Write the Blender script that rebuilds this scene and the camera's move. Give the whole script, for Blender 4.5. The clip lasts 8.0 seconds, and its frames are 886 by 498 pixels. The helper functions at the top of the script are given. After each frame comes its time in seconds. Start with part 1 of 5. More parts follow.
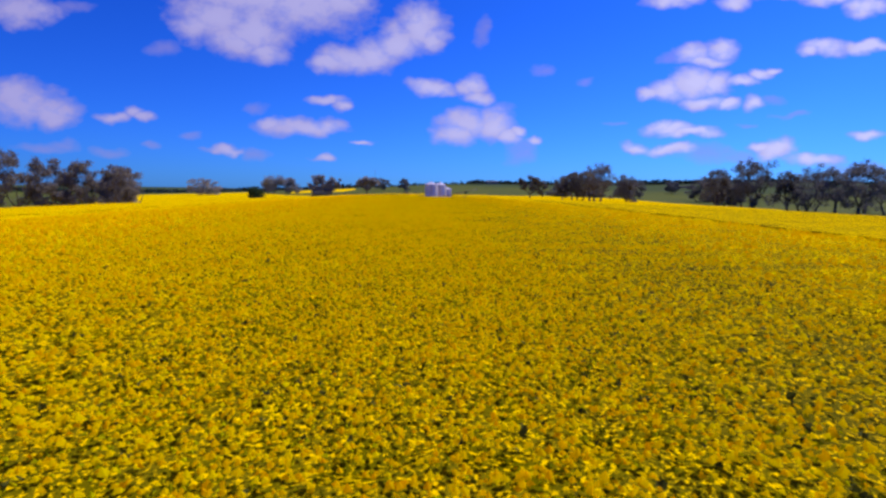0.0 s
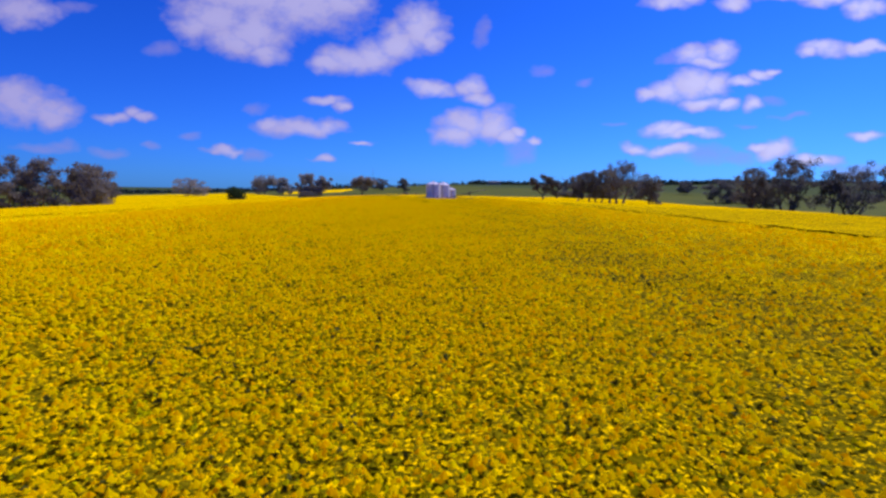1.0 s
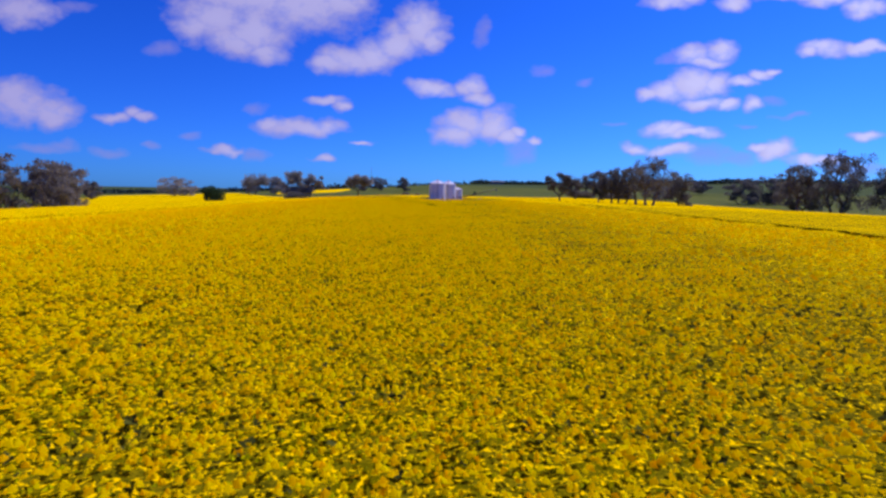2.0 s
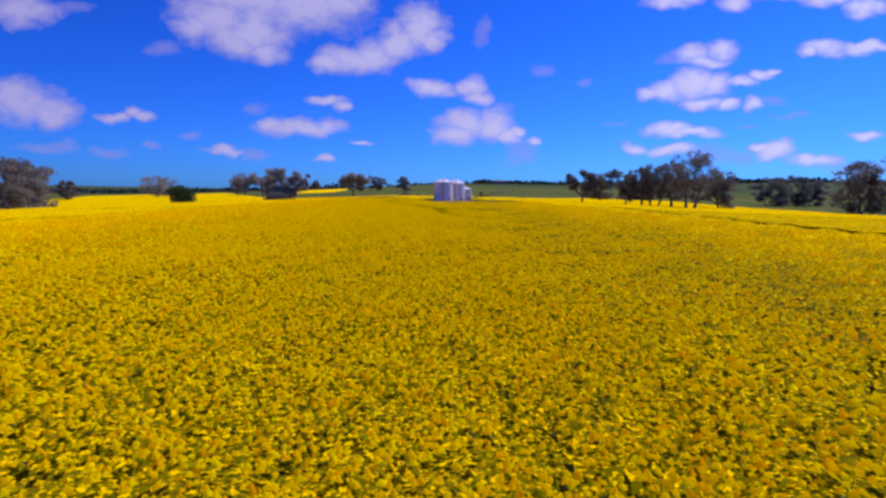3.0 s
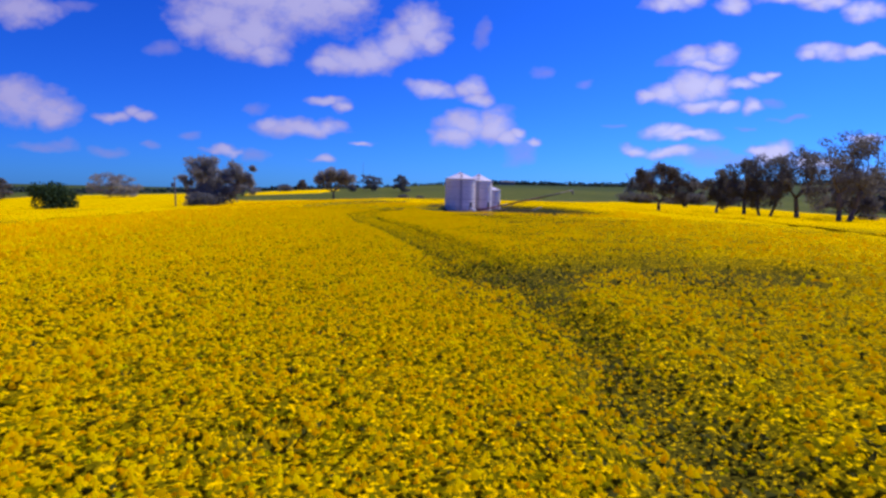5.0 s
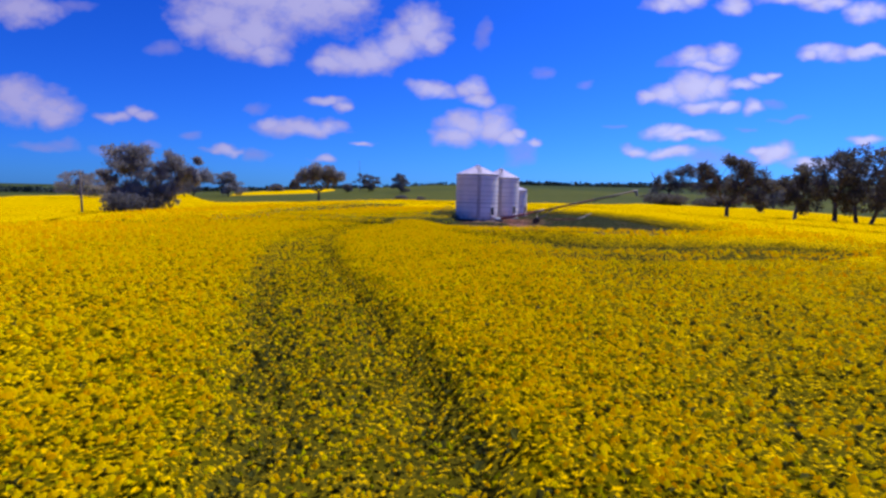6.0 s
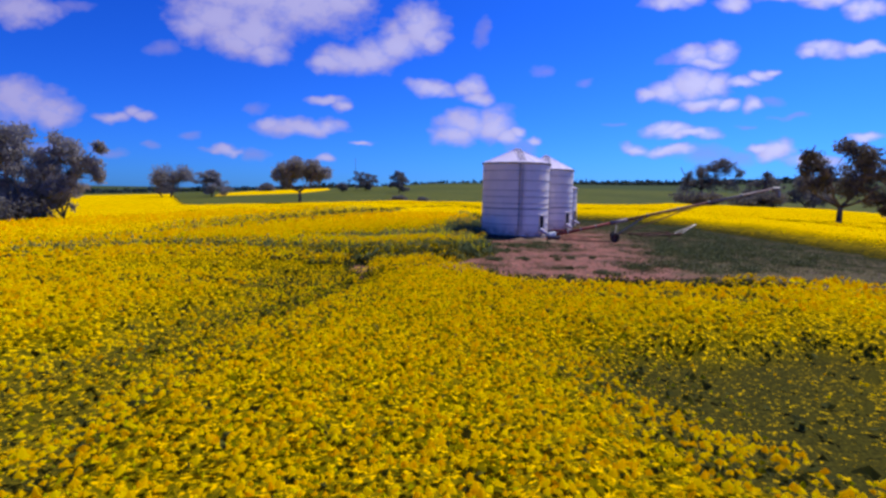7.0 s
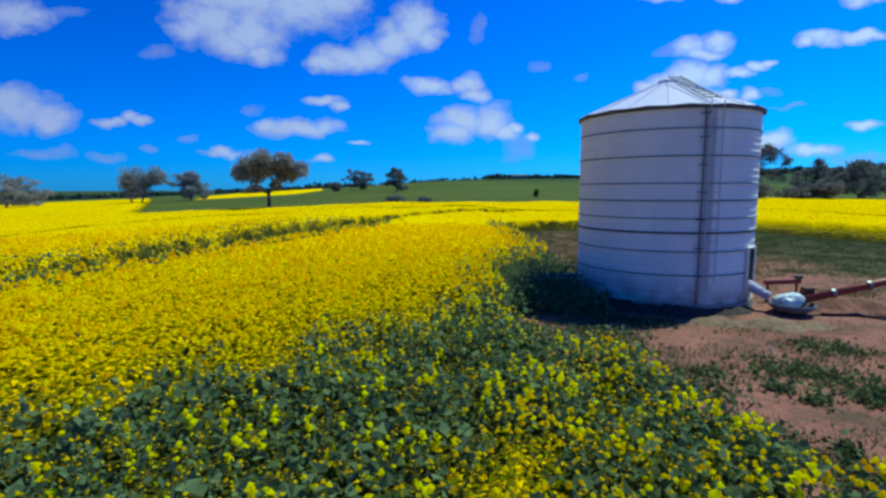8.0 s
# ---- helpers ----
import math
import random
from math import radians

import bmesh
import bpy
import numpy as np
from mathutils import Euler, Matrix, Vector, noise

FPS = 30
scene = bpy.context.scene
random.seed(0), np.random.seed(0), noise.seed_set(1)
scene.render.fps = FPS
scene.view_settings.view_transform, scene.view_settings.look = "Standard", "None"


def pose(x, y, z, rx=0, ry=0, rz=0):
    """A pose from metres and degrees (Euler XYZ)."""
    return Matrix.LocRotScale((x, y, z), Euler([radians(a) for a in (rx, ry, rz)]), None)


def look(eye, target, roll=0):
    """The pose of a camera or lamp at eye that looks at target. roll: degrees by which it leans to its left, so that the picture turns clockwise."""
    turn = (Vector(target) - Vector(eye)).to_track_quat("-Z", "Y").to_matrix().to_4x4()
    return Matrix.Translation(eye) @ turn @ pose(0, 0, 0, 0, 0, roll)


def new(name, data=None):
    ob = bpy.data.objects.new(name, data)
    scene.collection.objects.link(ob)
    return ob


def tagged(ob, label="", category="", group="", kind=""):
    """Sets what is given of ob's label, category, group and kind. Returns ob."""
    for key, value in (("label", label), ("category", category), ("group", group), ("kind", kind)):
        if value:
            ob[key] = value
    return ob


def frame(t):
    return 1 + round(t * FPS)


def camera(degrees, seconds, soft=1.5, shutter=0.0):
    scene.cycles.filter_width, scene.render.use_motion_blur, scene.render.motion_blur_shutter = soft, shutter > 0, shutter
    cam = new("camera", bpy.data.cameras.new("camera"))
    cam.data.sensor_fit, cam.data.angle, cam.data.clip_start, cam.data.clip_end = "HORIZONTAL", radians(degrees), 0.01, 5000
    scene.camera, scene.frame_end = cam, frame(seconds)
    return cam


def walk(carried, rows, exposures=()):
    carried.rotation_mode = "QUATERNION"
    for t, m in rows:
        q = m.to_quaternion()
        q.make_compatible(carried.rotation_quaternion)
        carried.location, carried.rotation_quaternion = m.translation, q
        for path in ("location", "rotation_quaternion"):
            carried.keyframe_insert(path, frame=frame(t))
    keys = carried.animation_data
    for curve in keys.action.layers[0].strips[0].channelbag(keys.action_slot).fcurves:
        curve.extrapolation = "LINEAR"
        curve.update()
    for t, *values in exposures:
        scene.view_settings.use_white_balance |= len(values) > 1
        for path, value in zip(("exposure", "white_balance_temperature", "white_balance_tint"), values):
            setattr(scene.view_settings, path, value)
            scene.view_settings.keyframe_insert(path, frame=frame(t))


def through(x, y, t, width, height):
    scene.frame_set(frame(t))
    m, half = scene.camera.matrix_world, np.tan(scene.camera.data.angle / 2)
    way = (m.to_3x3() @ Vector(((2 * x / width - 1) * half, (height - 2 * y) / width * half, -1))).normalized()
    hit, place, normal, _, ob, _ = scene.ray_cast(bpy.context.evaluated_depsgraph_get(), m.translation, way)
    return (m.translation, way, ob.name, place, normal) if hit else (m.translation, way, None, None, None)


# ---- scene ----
# Camera: a low, level flight over the crop towards three grain silos.
cam = camera(82.0, 8.0, soft=2.7)
EYE = 3.05
ROWS = [
    (0.0, 0.000, 0.000, -0.000, -6.599, 0.888),
    (0.5, -0.694, 10.701, -0.005, -6.573, 0.892),
    (1.0, -1.316, 20.936, -0.054, -6.534, 0.914),
    (1.5, -2.035, 30.881, -0.053, -6.538, 0.926),
    (3.0, -4.435, 62.231, -0.027, -6.557, 0.930),
    (3.5, -5.151, 73.363, -0.049, -6.525, 0.920),
    (4.0, -5.807, 84.564, -0.105, -6.463, 0.947),
    (5.5, -7.722, 118.846, -0.092, -6.430, 1.298),
    (6.0, -8.210, 129.452, -0.071, -6.415, 1.297),
    (6.5, -8.886, 139.708, -0.034, -6.461, 1.198),
    (7.0, -9.556, 149.860, -0.082, -6.536, 1.043),
    (7.5, -10.063, 160.880, 0.014, -6.680, 0.535),
    (7.8, -10.403, 166.996, -0.005, -6.784, 0.047),
    (8.0, -10.771, 170.886, -0.042, -6.796, -0.246),
]


def flight(x, y, yaw, pitch, roll):
    turn = radians(yaw)
    way = Vector((-math.sin(turn), math.cos(turn), math.tan(radians(pitch))))
    eye = Vector((x, y, EYE))
    return look(eye, eye + way, roll)


walk(cam, [(t, flight(x, y, yaw, pitch, roll)) for t, x, y, yaw, pitch, roll in ROWS],
     ((0.0, 0.0, 6500, 9), (4.2, 0.0, 6500, 9), (5.5, 0.0, 6500, 6), (6.2, 0.0, 6500, 6), (7.0, 0.03, 6480, 6), (7.5, 0.06, 6330, -3), (7.8, 0.08, 5950, -28), (8.0, 0.10, 5750, -37)))

# ---- light ----
SUN_ELEVATION, SUN_WAY = 62.0, (0.85, 0.53)  # high, ahead and to the right
sun_data = bpy.data.lights.new("sun", "SUN")
sun_data.energy, sun_data.angle, sun_data.color = 4.2, radians(0.6), (1.0, 0.95, 0.86)
sun = new("sun", sun_data)
up = math.tan(radians(SUN_ELEVATION)) * math.hypot(*SUN_WAY)
sun.matrix_world = look((SUN_WAY[0] * 100, SUN_WAY[1] * 100, up * 100), (0, 0, 0))

world = bpy.data.worlds.new("sky")
scene.world = world
world.use_nodes = True
WN, WL = world.node_tree.nodes, world.node_tree.links
WN.clear()


def wmath(operation, a, b=None, clamp=False):
    n = WN.new("ShaderNodeMath")
    n.operation, n.use_clamp = operation, clamp
    for i, v in enumerate((a, b)):
        if v is None:
            continue
        if isinstance(v, (int, float)):
            n.inputs[i].default_value = v
        else:
            WL.new(v, n.inputs[i])
    return n.outputs[0]


coord = WN.new("ShaderNodeTexCoord")
split = WN.new("ShaderNodeSeparateXYZ")
WL.new(coord.outputs["Generated"], split.inputs[0])
ahead = wmath("MAXIMUM", split.outputs[1], 0.02)
flat = WN.new("ShaderNodeCombineXYZ")
WL.new(wmath("DIVIDE", split.outputs[0], ahead), flat.inputs[0])
WL.new(wmath("DIVIDE", split.outputs[2], ahead), flat.inputs[1])


def wvec(operation, a, b, c=None):
    n = WN.new("ShaderNodeVectorMath")
    n.operation = operation
    for i, v in enumerate((a, b, c)):
        if v is None:
            continue
        if isinstance(v, tuple):
            n.inputs[i].default_value = v
        else:
            WL.new(v, n.inputs[i])
    return n


def wnoise(vector, scale, detail, rough=0.55):
    n = WN.new("ShaderNodeTexNoise")
    n.noise_dimensions = "2D"
    n.inputs["Scale"].default_value, n.inputs["Detail"].default_value, n.inputs["Roughness"].default_value = scale, detail, rough
    WL.new(vector, n.inputs["Vector"])
    return n


stretch = wvec("MULTIPLY", flat.outputs[0], (1.0, 1.5, 1.0)).outputs[0]
big = wnoise(stretch, 10.0, 3.0)
off = wvec("MULTIPLY", wvec("SUBTRACT", big.outputs["Color"], (0.5, 0.5, 0.5)).outputs[0], (0.055, 0.04, 0.0)).outputs[0]
warped = wvec("ADD", flat.outputs[0], off).outputs[0]
PUFFS, WISPS = [], []


def puff(u, v, ru, rv, store=PUFFS):
    """A rounded heap of cloud at the slopes (u, v) ahead, ru wide and rv high to each side."""
    ru, rv = ru * 1.16, rv * 1.20
    n = wvec("MULTIPLY_ADD", warped, (1 / ru, 1 / rv, 0.0), (-u / ru, -v / rv, 0.0))
    d = wvec("DOT_PRODUCT", n.outputs[0], n.outputs[0]).outputs["Value"]
    store.append(d if not store else wmath("MINIMUM", store[-1], d))


def wisp(u, v, ru, rv):
    puff(u, v, ru, rv, WISPS)


puff(-0.434, 0.319, 0.078, 0.047)
puff(-0.360, 0.294, 0.067, 0.047)
puff(-0.370, 0.350, 0.128, 0.042)
puff(-0.264, 0.347, 0.116, 0.053)
puff(-0.340, 0.254, 0.038, 0.024)
puff(-0.200, 0.345, 0.067, 0.033)
puff(-0.467, 0.298, 0.050, 0.027)
puff(-0.393, 0.276, 0.055, 0.031)
puff(-0.180, 0.241, 0.064, 0.029)
puff(-0.137, 0.252, 0.053, 0.037)
puff(-0.094, 0.278, 0.049, 0.037)
puff(-0.047, 0.305, 0.047, 0.040)
puff(-0.217, 0.235, 0.042, 0.016)
puff(-0.020, 0.285, 0.027, 0.020)
puff(-0.804, 0.328, 0.067, 0.027)
puff(-0.762, 0.323, 0.044, 0.019)
puff(-0.807, 0.152, 0.075, 0.037)
puff(-0.749, 0.137, 0.049, 0.031)
puff(-0.827, 0.167, 0.049, 0.027)
puff(-0.744, 0.121, 0.027, 0.014)
puff(-0.641, 0.131, 0.033, 0.012)
puff(-0.597, 0.142, 0.022, 0.011)
puff(-0.573, 0.132, 0.024, 0.009)
puff(-0.421, 0.071, 0.039, 0.008)
puff(-0.241, 0.058, 0.023, 0.006)
puff(-0.153, 0.085, 0.024, 0.004)
puff(-0.229, 0.165, 0.032, 0.009)
puff(-0.202, 0.154, 0.018, 0.009)
puff(-0.278, 0.115, 0.080, 0.017)
puff(-0.224, 0.118, 0.035, 0.016)
puff(-0.332, 0.121, 0.028, 0.009)
puff(-0.024, 0.196, 0.049, 0.014)
puff(0.046, 0.201, 0.027, 0.021)
puff(0.058, 0.174, 0.028, 0.016)
puff(0.037, 0.129, 0.049, 0.023)
puff(0.091, 0.128, 0.049, 0.030)
puff(0.016, 0.107, 0.038, 0.021)
puff(0.125, 0.104, 0.030, 0.019)
puff(0.151, 0.115, 0.017, 0.011)
puff(0.179, 0.094, 0.018, 0.010)
puff(0.468, 0.260, 0.038, 0.018)
puff(0.521, 0.268, 0.032, 0.018)
puff(0.485, 0.250, 0.049, 0.009)
puff(0.471, 0.210, 0.053, 0.027)
puff(0.424, 0.193, 0.042, 0.019)
puff(0.392, 0.187, 0.027, 0.011)
puff(0.495, 0.176, 0.044, 0.012)
puff(0.509, 0.210, 0.031, 0.023)
puff(0.563, 0.211, 0.034, 0.009)
puff(0.599, 0.225, 0.027, 0.010)
puff(0.620, 0.231, 0.016, 0.008)
puff(0.539, 0.174, 0.017, 0.010)
puff(0.582, 0.175, 0.019, 0.012)
puff(0.439, 0.125, 0.048, 0.012)
puff(0.473, 0.115, 0.055, 0.010)
puff(0.417, 0.130, 0.022, 0.011)
puff(0.371, 0.089, 0.030, 0.010)
puff(0.431, 0.084, 0.051, 0.010)
puff(0.639, 0.087, 0.038, 0.019)
puff(0.611, 0.095, 0.022, 0.011)
puff(0.717, 0.065, 0.058, 0.012)
puff(0.821, 0.122, 0.038, 0.012)
puff(0.718, 0.278, 0.051, 0.013)
puff(0.793, 0.279, 0.042, 0.010)
puff(0.686, 0.273, 0.028, 0.009)
puff(0.413, 0.360, 0.044, 0.013)
puff(0.540, 0.362, 0.031, 0.014)
puff(0.455, 0.370, 0.033, 0.013)
puff(0.709, 0.365, 0.055, 0.014)
puff(0.784, 0.355, 0.044, 0.017)
puff(0.645, 0.375, 0.067, 0.012)
wisp(-0.698, 0.334, 0.035, 0.010)
wisp(-0.775, 0.071, 0.058, 0.010)
wisp(-0.742, 0.075, 0.028, 0.008)
wisp(-0.650, 0.063, 0.031, 0.008)
wisp(-0.496, 0.099, 0.020, 0.007)
wisp(-0.568, 0.074, 0.013, 0.006)
wisp(-0.538, 0.258, 0.031, 0.013)
wisp(-0.359, 0.149, 0.022, 0.011)
wisp(-0.361, 0.063, 0.028, 0.011)
wisp(0.101, 0.156, 0.028, 0.009)
wisp(0.147, 0.072, 0.031, 0.020)
wisp(0.158, 0.083, 0.022, 0.016)
wisp(0.183, 0.229, 0.024, 0.010)
wisp(0.272, 0.209, 0.013, 0.008)
wisp(0.325, 0.134, 0.022, 0.004)
wisp(0.420, 0.256, 0.020, 0.007)
wisp(0.620, 0.179, 0.022, 0.007)
wisp(0.508, 0.078, 0.055, 0.016)
wisp(0.806, 0.052, 0.050, 0.009)
wisp(0.563, 0.073, 0.044, 0.014)
wisp(0.580, 0.136, 0.020, 0.004)
wisp(0.655, 0.152, 0.033, 0.004)
wisp(0.065, 0.296, 0.013, 0.024)

grain = wnoise(stretch, 27.0, 6.0, 0.62)
soft_grain = wnoise(stretch, 9.0, 4.0, 0.6)


def cover(store, reach, gain):
    """How thick the cloud is: 1 inside, fading through a ragged rim."""
    inside = wmath("SUBTRACT", reach, store[-1])
    ragged = wmath("ADD", inside, wmath("MULTIPLY", wmath("SUBTRACT", grain.outputs[0], 0.5), 1.35))
    return wmath("MULTIPLY", ragged, gain, True)


thick = cover(PUFFS, 1.22, 0.88)
thin = wmath("MULTIPLY", cover(WISPS, 1.3, 0.7), 0.5)
front = wmath("GREATER_THAN", split.outputs[1], 0.05)
alpha = wmath("MULTIPLY", wmath("MAXIMUM", thick, thin), front)
alpha = wmath("MULTIPLY", alpha, 0.93)

sky = WN.new("ShaderNodeTexSky")
sky.sky_type, sky.sun_disc = "NISHITA", False
sky.sun_elevation, sky.sun_rotation = radians(SUN_ELEVATION), math.atan2(SUN_WAY[0], SUN_WAY[1])
sky.altitude, sky.air_density, sky.dust_density, sky.ozone_density = 300, 1.0, 0.3, 2.0
# clear deep-blue air, brighter towards the sun's side
height = wmath("ADD", wmath("SUBTRACT", wmath("MULTIPLY", split.outputs[0], 0.80), wmath("MULTIPLY", split.outputs[2], 0.55)), 0.62, True)
tint = WN.new("ShaderNodeMix")
tint.data_type = "RGBA"
tint.inputs["A"].default_value, tint.inputs["B"].default_value = (0.058, 0.312, 1.42, 1), (0.126, 0.56, 2.06, 1)
WL.new(height, tint.inputs["Factor"])
hue = WN.new("ShaderNodeMix")
hue.data_type, hue.blend_type = "RGBA", "MULTIPLY"
hue.inputs["Factor"].default_value = 1.0
WL.new(sky.outputs[0], hue.inputs["A"])
low_air = wmath("SUBTRACT", 1.0, wmath("MULTIPLY", split.outputs[2], 3.2), True)
pale = WN.new("ShaderNodeMix")
pale.data_type, pale.blend_type = "RGBA", "MULTIPLY"
pale.inputs["B"].default_value = (1.55, 1.16, 1.0, 1)
WL.new(low_air, pale.inputs["Factor"])
WL.new(tint.outputs["Result"], pale.inputs["A"])
WL.new(pale.outputs["Result"], hue.inputs["B"])
lit = WN.new("ShaderNodeMix")
lit.data_type = "RGBA"
lit.inputs["A"].default_value, lit.inputs["B"].default_value = (3.1, 2.75, 6.3, 1), (6.3, 6.1, 9.8, 1)
WL.new(wmath("MULTIPLY", wmath("ADD", wmath("SUBTRACT", 0.82, PUFFS[-1]), wmath("MULTIPLY", soft_grain.outputs[0], 0.45)), wmath("ADD", wmath("MULTIPLY", height, 0.75), 0.25), True), lit.inputs["Factor"])
blend = WN.new("ShaderNodeMix")
blend.data_type = "RGBA"
WL.new(alpha, blend.inputs["Factor"])
WL.new(hue.outputs["Result"], blend.inputs["A"])
WL.new(lit.outputs["Result"], blend.inputs["B"])
back = WN.new("ShaderNodeBackground")
back.inputs["Strength"].default_value = 0.1
WL.new(blend.outputs["Result"], back.inputs["Color"])
out = WN.new("ShaderNodeOutputWorld")
WL.new(back.outputs[0], out.inputs["Surface"])

# ---- materials ----
class Nodes:
    """A node material in the making."""

    def __init__(self, name, rough=0.8, metal=0.0, spec=0.3):
        self.m = bpy.data.materials.new(name)
        self.m.use_nodes = True
        self.n, self.l = self.m.node_tree.nodes, self.m.node_tree.links
        self.b = self.n["Principled BSDF"]
        self.b.inputs["Roughness"].default_value = rough
        self.b.inputs["Metallic"].default_value = metal
        self.b.inputs["Specular IOR Level"].default_value = spec
        c = self.n.new("ShaderNodeTexCoord")
        self.pos = c.outputs["Object"]
        g = self.n.new("ShaderNodeNewGeometry")
        self.island, self.where = g.outputs["Random Per Island"], g.outputs["Position"]
        self.each = self.n.new("ShaderNodeObjectInfo").outputs["Random"]

    def put(self, socket, value):
        if isinstance(value, (int, float)):
            socket.default_value = value
        elif isinstance(value, tuple):
            socket.default_value = value if len(value) == 4 or socket.type == "VECTOR" else (*value, 1)
        else:
            self.l.new(value, socket)

    def noise(self, scale, detail=4.0, rough=0.6, vector=None, stretch=None):
        v = vector or self.where
        if stretch:
            s = self.n.new("ShaderNodeVectorMath")
            s.operation = "MULTIPLY"
            s.inputs[1].default_value = stretch
            self.l.new(v, s.inputs[0])
            v = s.outputs[0]
        t = self.n.new("ShaderNodeTexNoise")
        t.inputs["Scale"].default_value, t.inputs["Detail"].default_value, t.inputs["Roughness"].default_value = scale, detail, rough
        self.l.new(v, t.inputs["Vector"])
        return t.outputs[0]

    def math(self, operation, a, b=0.0, clamp=False):
        t = self.n.new("ShaderNodeMath")
        t.operation, t.use_clamp = operation, clamp
        self.put(t.inputs[0], a)
        self.put(t.inputs[1], b)
        return t.outputs[0]

    def ramp(self, value, low, high):
        t = self.n.new("ShaderNodeMapRange")
        self.put(t.inputs["Value"], value)
        t.inputs["From Min"].default_value, t.inputs["From Max"].default_value = low, high
        return t.outputs[0]

    def mix(self, factor, a, b, mode="MIX"):
        t = self.n.new("ShaderNodeMix")
        t.data_type, t.blend_type = "RGBA", mode
        self.put(t.inputs["Factor"], factor)
        self.put(t.inputs["A"], a)
        self.put(t.inputs["B"], b)
        return t.outputs["Result"]

    def attribute(self, name):
        t = self.n.new("ShaderNodeAttribute")
        t.attribute_name = name
        return t.outputs["Fac"]

    def bump(self, height, strength, distance=0.02):
        t = self.n.new("ShaderNodeBump")
        t.inputs["Strength"].default_value, t.inputs["Distance"].default_value = strength, distance
        self.l.new(height, t.inputs["Height"])
        self.l.new(t.outputs[0], self.b.inputs["Normal"])

    def color(self, value):
        self.put(self.b.inputs["Base Color"], value)
        return self

    def glow_through(self, value, amount):
        """Thin leaves and petals let light through."""
        t = self.n.new("ShaderNodeBsdfTranslucent")
        self.put(t.inputs["Color"], value)
        s = self.n.new("ShaderNodeMixShader")
        s.inputs[0].default_value = amount
        self.l.new(self.b.outputs[0], s.inputs[1])
        self.l.new(t.outputs[0], s.inputs[2])
        self.l.new(s.outputs[0], self.n["Material Output"].inputs["Surface"])


def leafy(name, dark, light, through, rough=0.7):
    k = Nodes(name, rough, spec=0.12)
    c = k.mix(k.math("ADD", k.math("MULTIPLY", k.island, 0.6), k.math("MULTIPLY", k.noise(0.7, 2), 0.5)), dark, light)
    k.color(c)
    k.glow_through(c, through)
    return k.m


def petals(name, deep, pale, full):
    k = Nodes(name, 0.9, spec=0.0)
    patch = k.ramp(k.noise(0.35, 3), 0.3, 0.7)
    c = k.mix(k.island, deep, pale)
    k.color(k.mix(k.math("MULTIPLY", patch, 0.5), c, full))
    k.glow_through(k.mix(k.island, full, pale), 0.64)
    return k.m


def shoots():
    k = Nodes("canola_side_shoots", 0.9, spec=0.0)
    c = k.mix(k.island, (0.20, 0.21, 0.004), (0.62, 0.58, 0.0))
    k.color(c)
    k.glow_through(c, 0.4)
    return k.m


def canopy():
    k = Nodes("canola_canopy", 0.95, spec=0.0)
    fine, coarse, mid = k.noise(22.0, 4), k.noise(0.25, 3), k.noise(2.0, 3)
    bloom, share = k.attribute("bloom"), k.attribute("flower")
    yellow = k.mix(k.ramp(coarse, 0.3, 0.7), (0.76, 0.45, 0.0), (0.82, 0.54, 0.0))
    # leaf tones taken very dark: the shade between heads is in the colour
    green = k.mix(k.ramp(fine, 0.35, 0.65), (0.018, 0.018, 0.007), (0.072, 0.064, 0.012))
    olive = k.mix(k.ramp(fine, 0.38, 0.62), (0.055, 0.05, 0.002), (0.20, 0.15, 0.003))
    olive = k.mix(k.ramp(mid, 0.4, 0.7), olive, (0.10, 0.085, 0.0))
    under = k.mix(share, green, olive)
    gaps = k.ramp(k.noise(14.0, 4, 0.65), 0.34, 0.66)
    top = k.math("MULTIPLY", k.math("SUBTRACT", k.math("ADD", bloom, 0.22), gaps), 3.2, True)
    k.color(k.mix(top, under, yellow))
    return k.m


